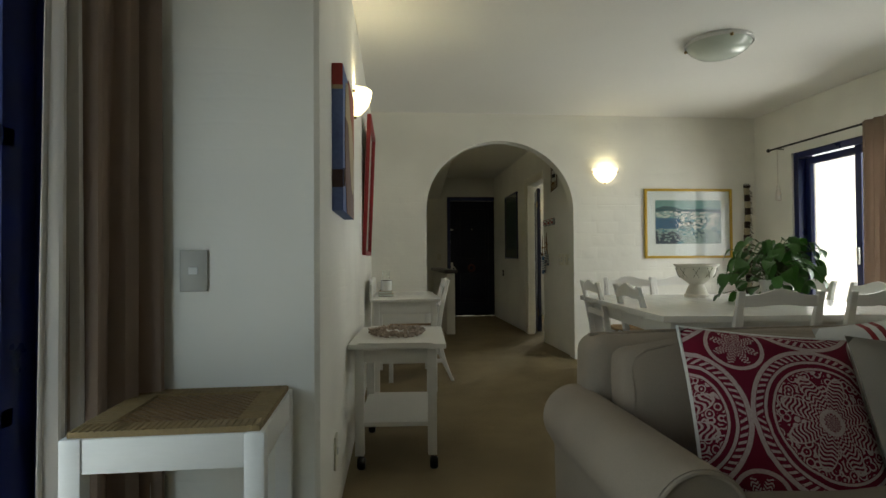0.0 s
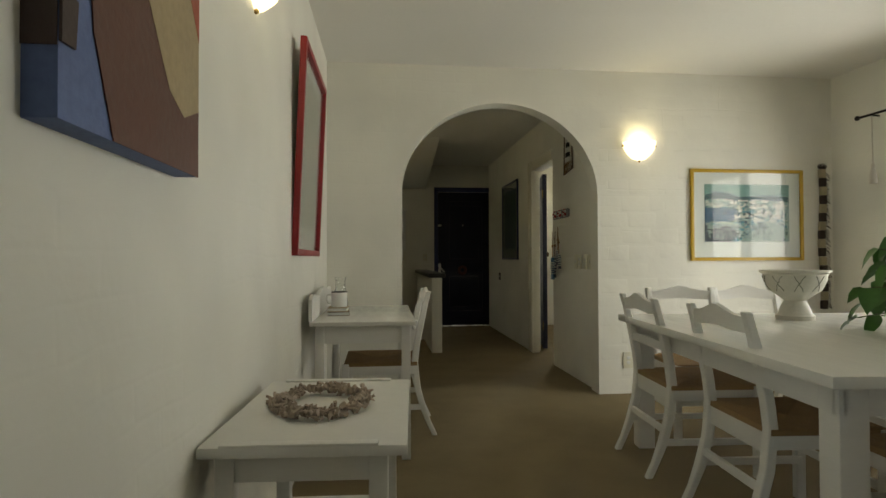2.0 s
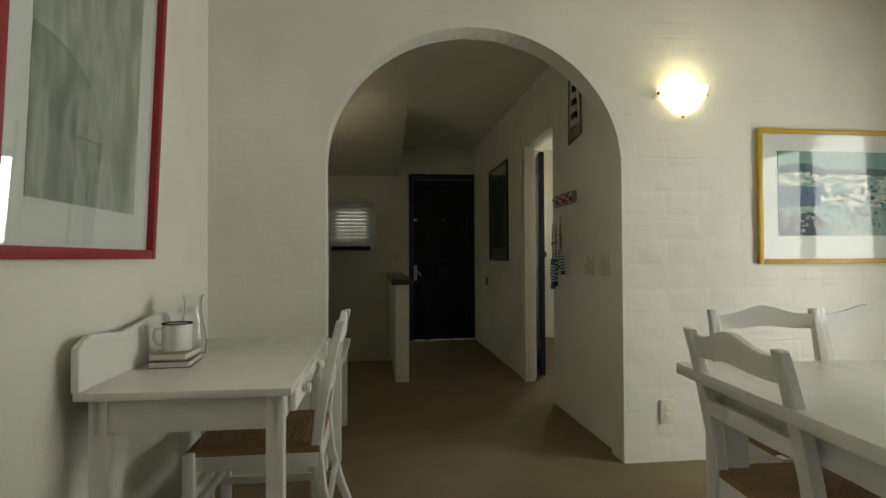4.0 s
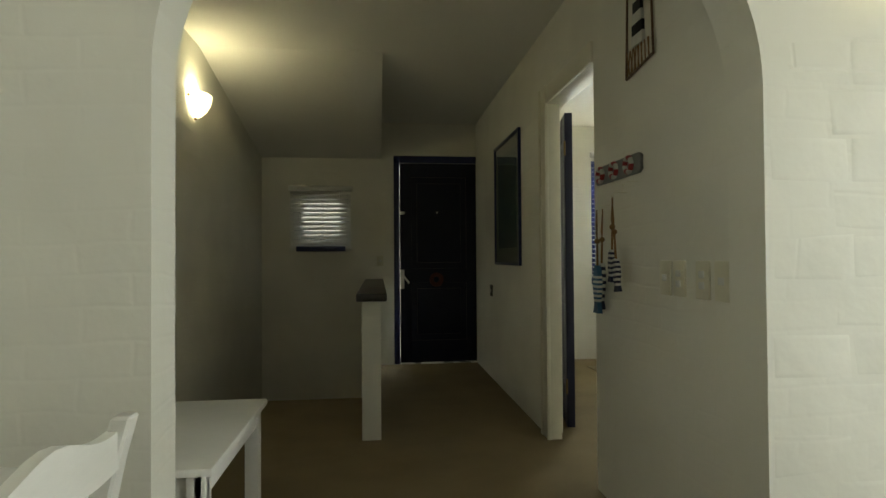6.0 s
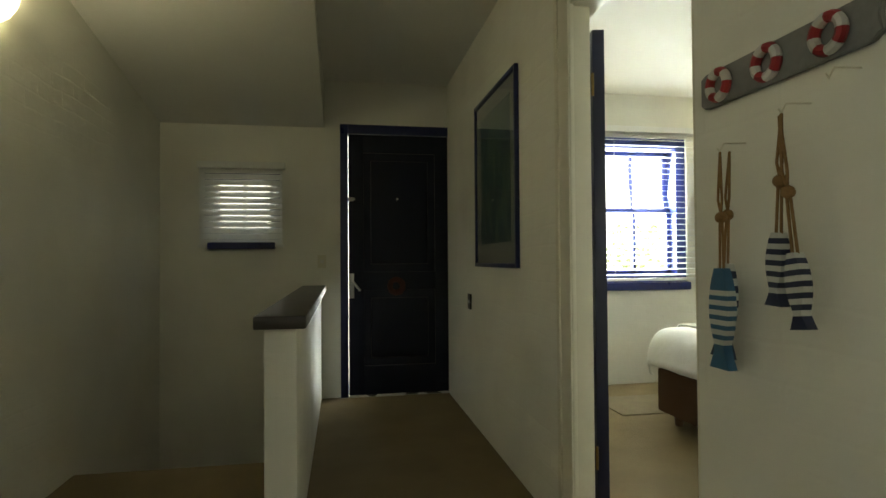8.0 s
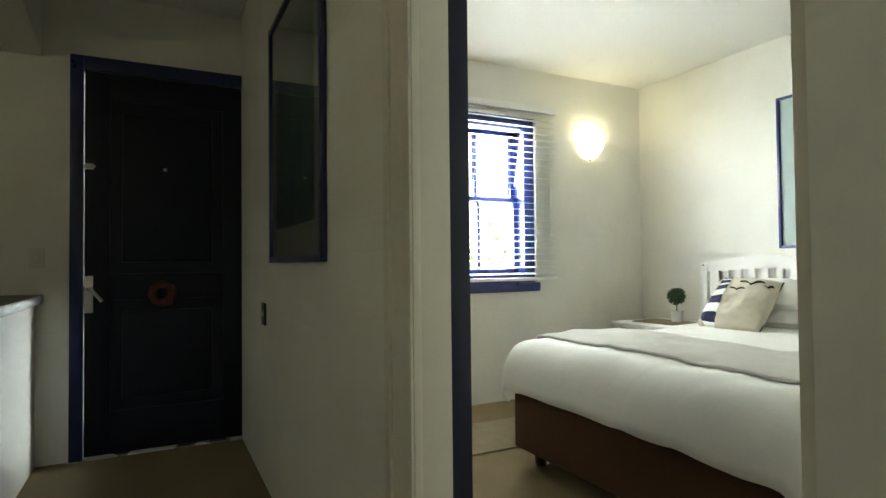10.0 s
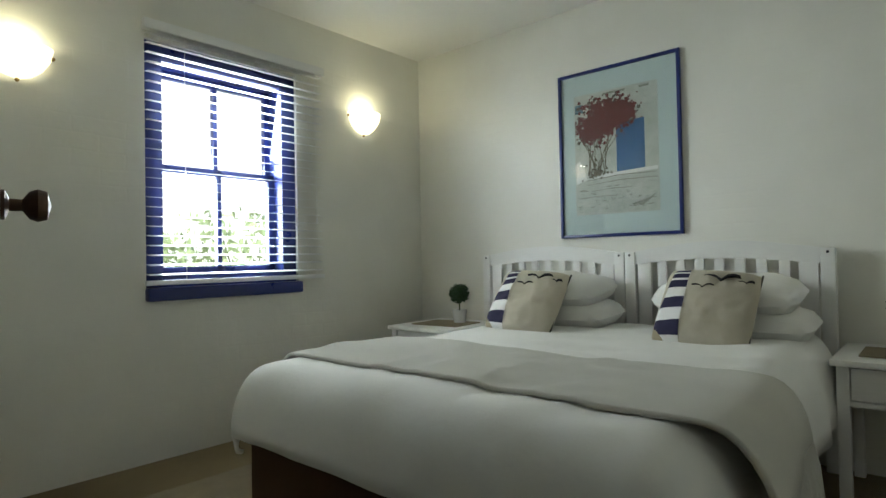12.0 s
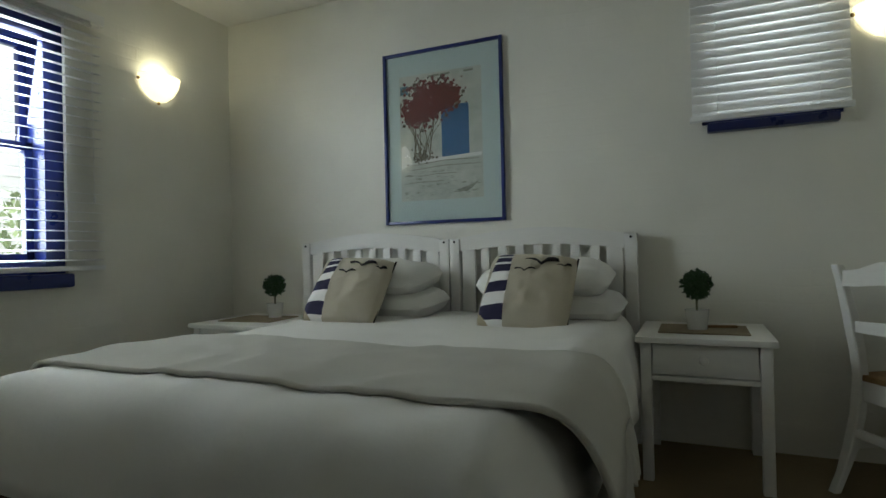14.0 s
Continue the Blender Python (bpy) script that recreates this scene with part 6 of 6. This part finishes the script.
for yc, rz in ((8.23, -84), (7.38, -88)):
    m = pose(4.255, yc - 0.02, 0.735, 0, 0, rz) @ pose(0, 0, 0, -42, 3)
    bm = B()
    pillow(bm, 0.37, 0.385, 0.13, seed=yc, n=36, pinch=0.3, soft=0.07)
    cu = solid("lighthouse_cushion", bm, M["cush_beige"], "beige canvas cushion with a navy striped lighthouse and gulls", "cushion", m, "lighthouse cushions")
    # a tower that narrows upwards between two slanting sides
    sides = [((-0.180, 0, -0.19), (-0.995, 0, 0.10)), ((-0.065, 0, -0.19), (0.995, 0, 0.05))]
    part("lighthouse_tower", printed(yc, 0.004, sides + [((0, 0, 0.175), (0, 0, 1))]), M["linen"], cu)
    for v0, v1 in ((-0.165, -0.105), (-0.045, 0.010), (0.060, 0.100), (0.112, 0.142), (0.152, 0.168)):
        part("lighthouse_stripe", printed(yc, 0.0065, sides + [((0, 0, v0), (0, 0, -1)), ((0, 0, v1), (0, 0, 1))]), M["cush_navy"], cu)
    part("lighthouse_rocks", printed(yc, 0.0075, [((-0.118, 0, -0.19), (0.72, 0, 0.69)), ((0, 0, -0.11), (0, 0, 1))]), M["stripe_light"], cu)
    rim = [(0.97, -0.95 + 0.1 * i) for i in range(20)]
    bm = B()
    tube(bm, [(0.185 * u * (1 - 0.02 * (1 - v * v)), 0.0, 0.1925 * v) for u, v in rim], 0.004, 6)
    part("seam", bm, M["ink"], cu, "dark edge seam")
    for x, z, g in ((-0.015, 0.060, 0.042), (0.045, 0.112, 0.068), (0.135, 0.108, 0.028)):
        nb = B()
        ky = -0.065 * ((1 - (x / 0.185) ** 2) * (1 - (z / 0.1925) ** 2)) ** 0.42
        for sg, tip in ((-1, 0.30), (1, 0.42)):
            prism(nb, [(x, z), (x + sg * g * 0.35, z + g * tip * 0.9), (x + sg * g * 0.7, z + g * tip), (x + sg * g, z + g * tip * 0.7), (x + sg * g * 0.65, z + g * tip * 0.75), (x + sg * g * 0.3, z + g * tip * 0.45), (x, z - g * 0.14)], "y", ky - 0.006, ky + 0.02)
        part("gull", nb, M["ink"], cu)


def nightstand(m, label):
    s = thing("nightstand", label, "nightstand", m, "nightstands")
    w, d, h = 0.46, 0.50, 0.56
    bm = B()
    box(bm, -0.01, d, -0.012, w + 0.012, h - 0.024, h, 0.005)
    part("top", bm, M["white"], s)
    for x in (0.01, d - 0.05):
        for y in (0.005, w - 0.045):
            bm = B()
            box(bm, x, x + 0.04, y, y + 0.04, 0, h - 0.025, 0.004)
            part("leg", bm, M["white"], s)
    bm = B()
    box(bm, 0.02, d - 0.02, 0.012, 0.026, 0.40, h - 0.025)
    box(bm, 0.02, d - 0.02, w - 0.026, w - 0.012, 0.40, h - 0.025)
    box(bm, d - 0.03, d - 0.015, 0.04, w - 0.04, 0.40, h - 0.025)
    part("case", bm, M["white"], s)
    bm = B()
    box(bm, 0.008, 0.05, 0.045, w - 0.045, 0.392, 0.41, 0.002)
    part("drawer_rail", bm, M["white"], s)
    bm = B()
    box(bm, 0.014, 0.032, 0.05, w - 0.05, 0.415, h - 0.03, 0.003)
    dr = part("drawer", bm, M["white"], s)
    bm = B()
    lathe(bm, [(0.0, 0.026), (0.014, 0.022), (0.017, 0.014), (0.008, 0.006), (0.008, 0.0)], pose(0.014, w / 2, 0.475, 0, -90), 16)
    part("knob", bm, M["white"], dr, "round white knob")
    return s


ns = nightstand(pose(4.345, 6.49, 0), "white painted nightstand with one drawer beside the bed")
copy_thing(ns, pose(4.20, 8.70, 0))
for y, x, r in ((6.72, 4.58, 0.0), (8.92, 4.44, 5)):
    bm = B()
    box(bm, -0.13, 0.13, -0.165, 0.165, 0.0, 0.006, 0.002)
    solid("woven_mat", bm, M["rug"], "small woven jute mat on the nightstand", "mat", pose(x, y, 0.5605, 0, 0, r), "jute mats")
bm = B()
box(bm, -0.012, 0.012, -0.065, 0.065, 0, 0.009, 0.002)
solid("wooden_stick", bm, M["rope"], "short flat piece of wood on the jute mat", "wood", pose(4.63, 6.655, 0.5668, 0, 0, 8))
for x, y, s in ((4.56, 6.74, 0.88), (4.50, 8.86, 0.85)):
    tp = thing("topiary", "small ball topiary in a white pot on the nightstand", "topiary", pose(x, y, 0.567) @ Matrix.Scale(s, 4), "topiary pots")
    bm = B()
    lathe(bm, [(0.0, 0), (0.042, 0), (0.052, 0.085), (0.054, 0.09), (0.047, 0.09), (0.045, 0.07), (0.0, 0.07)], None, 24)
    part("pot", bm, M["ceramic"], tp)
    bm = B()
    tube(bm, [(0, 0, 0.06), (0.002, 0, 0.16)], 0.005)
    part("trunk", bm, M["stem"], tp)
    bm = B()
    rng = random.Random(int(100 * y))
    for i in range(420):
        d = Vector((rng.gauss(0, 1), rng.gauss(0, 1), rng.gauss(0, 1))).normalized()
        p = Vector((0, 0, 0.205)) + d * rng.uniform(0.045, 0.074)
        q = d.to_track_quat("Z", "Y").to_matrix().to_4x4() @ pose(0, 0, 0, rng.uniform(-50, 50), rng.uniform(-50, 50), rng.uniform(0, 360))
        bmesh.ops.create_cone(bm, cap_ends=False, segments=4, radius1=0.008, radius2=0.0, depth=0.018, matrix=Matrix.Translation(p) @ q)
    bmesh.ops.create_icosphere(bm, subdivisions=2, radius=0.052, matrix=pose(0, 0, 0.205))
    tagged(part("crown", bm, M["topiary"], tp), kind="stuff")
bm = B()
box(bm, 2.72, 3.5, 8.62, 9.10, 0.001, 0.010, 0.003)
solid("bedside_rug", bm, M["rug"], "thin pale rug beside the bed", "rug")

# ---- outdoors ----
rng = random.Random(31)
for x, y, s in ((3.9, 11.6, 1.05), (5.0, 12.1, 1.25), (2.4, 12.3, 0.8)):
    sh = thing("garden_shrub", "leafy green garden shrub in sunlight", "shrub", pose(x, y, -0.2), "garden shrubs")
    bm = B()
    for i in range(7):
        a = i * 0.9
        tube(bm, [(0, 0, 0), (0.15 * math.cos(a), 0.15 * math.sin(a), 0.5 * s), (0.4 * s * math.cos(a), 0.4 * s * math.sin(a), 1.1 * s)], 0.018, 6, 0.006)
    part("stems", bm, M["stem"], sh)
    bm = B()
    for i in range(700):
        d = Vector((rng.gauss(0, 0.32), rng.gauss(0, 0.32), rng.uniform(0.25, 1.35))) * s
        mm = Matrix.Translation(d) @ pose(0, 0, 0, rng.uniform(0, 360), rng.uniform(0, 360), rng.uniform(0, 360))
        vs = [bm.verts.new(mm @ Vector(p)) for p in ((-0.05, 0, 0), (0, 0.022, 0.006), (0.06, 0, 0), (0, -0.022, 0.006))]
        bm.faces.new(vs)
    tagged(part("leaves", bm, M["shrub"], sh), kind="stuff")

# ---- bricks that show through the paint beside the arch ----
rng = random.Random(17)
M["brick_paint"] = wall_mat("brick_paint", WHITE, "x", 0.3, (0.9, 0.31))
brick_meshes = []
for k in range(6):
    bm = B()
    w, h = 0.215 + 0.006 * (k % 3), 0.112 + 0.003 * (k % 2)
    low = [bm.verts.new((sx * w / 2, 0.0, sz * h / 2)) for sx, sz in ((-1, -1), (1, -1), (1, 1), (-1, 1))]
    mid = [bm.verts.new((sx * (w / 2 - 0.005), -0.0012, sz * (h / 2 - 0.005))) for sx, sz in ((-1, -1), (1, -1), (1, 1), (-1, 1))]
    top = [bm.verts.new((sx * (w / 2 - 0.016), -0.0020, sz * (h / 2 - 0.015))) for sx, sz in ((-1, -1), (1, -1), (1, 1), (-1, 1))]
    for p, q in ((low, mid), (mid, top)):
        for i in range(4):
            bm.faces.new((p[i], p[(i + 1) % 4], q[(i + 1) % 4], q[i]))
    bm.faces.new(top)
    for v in bm.verts:
        v.co += 0.011 * Vector((noise.noise(v.co * 21 + Vector((k, 0, 0))), 0, noise.noise(v.co * 17 + Vector((0, k, 0)))))
    brick_meshes.append(finish("brick", bm, M["brick_paint"]))
row = 0
z = 0.06
while z < 2.40:
    x = AR + 0.012 + (0.055 if row % 2 else 0.112)
    while x < 3.58:
        clear = True
        if (row % 2 and x < AR + 0.1):
            clear = False
        if clear and rng.random() < 0.94:
            b = new("brick", brick_meshes[rng.randrange(6)])
            b.parent = wall_arch
            b.matrix_local = pose(x + rng.uniform(-0.003, 0.003), 5.1506 + rng.choice((0.0, 0.0004, 0.0009, 0.0013)), z + rng.uniform(-0.002, 0.002), rng.uniform(-0.6, 0.6), rng.uniform(-0.5, 0.5), rng.uniform(-0.5, 0.5))
        x += 0.228
    z += 0.124
    row += 1
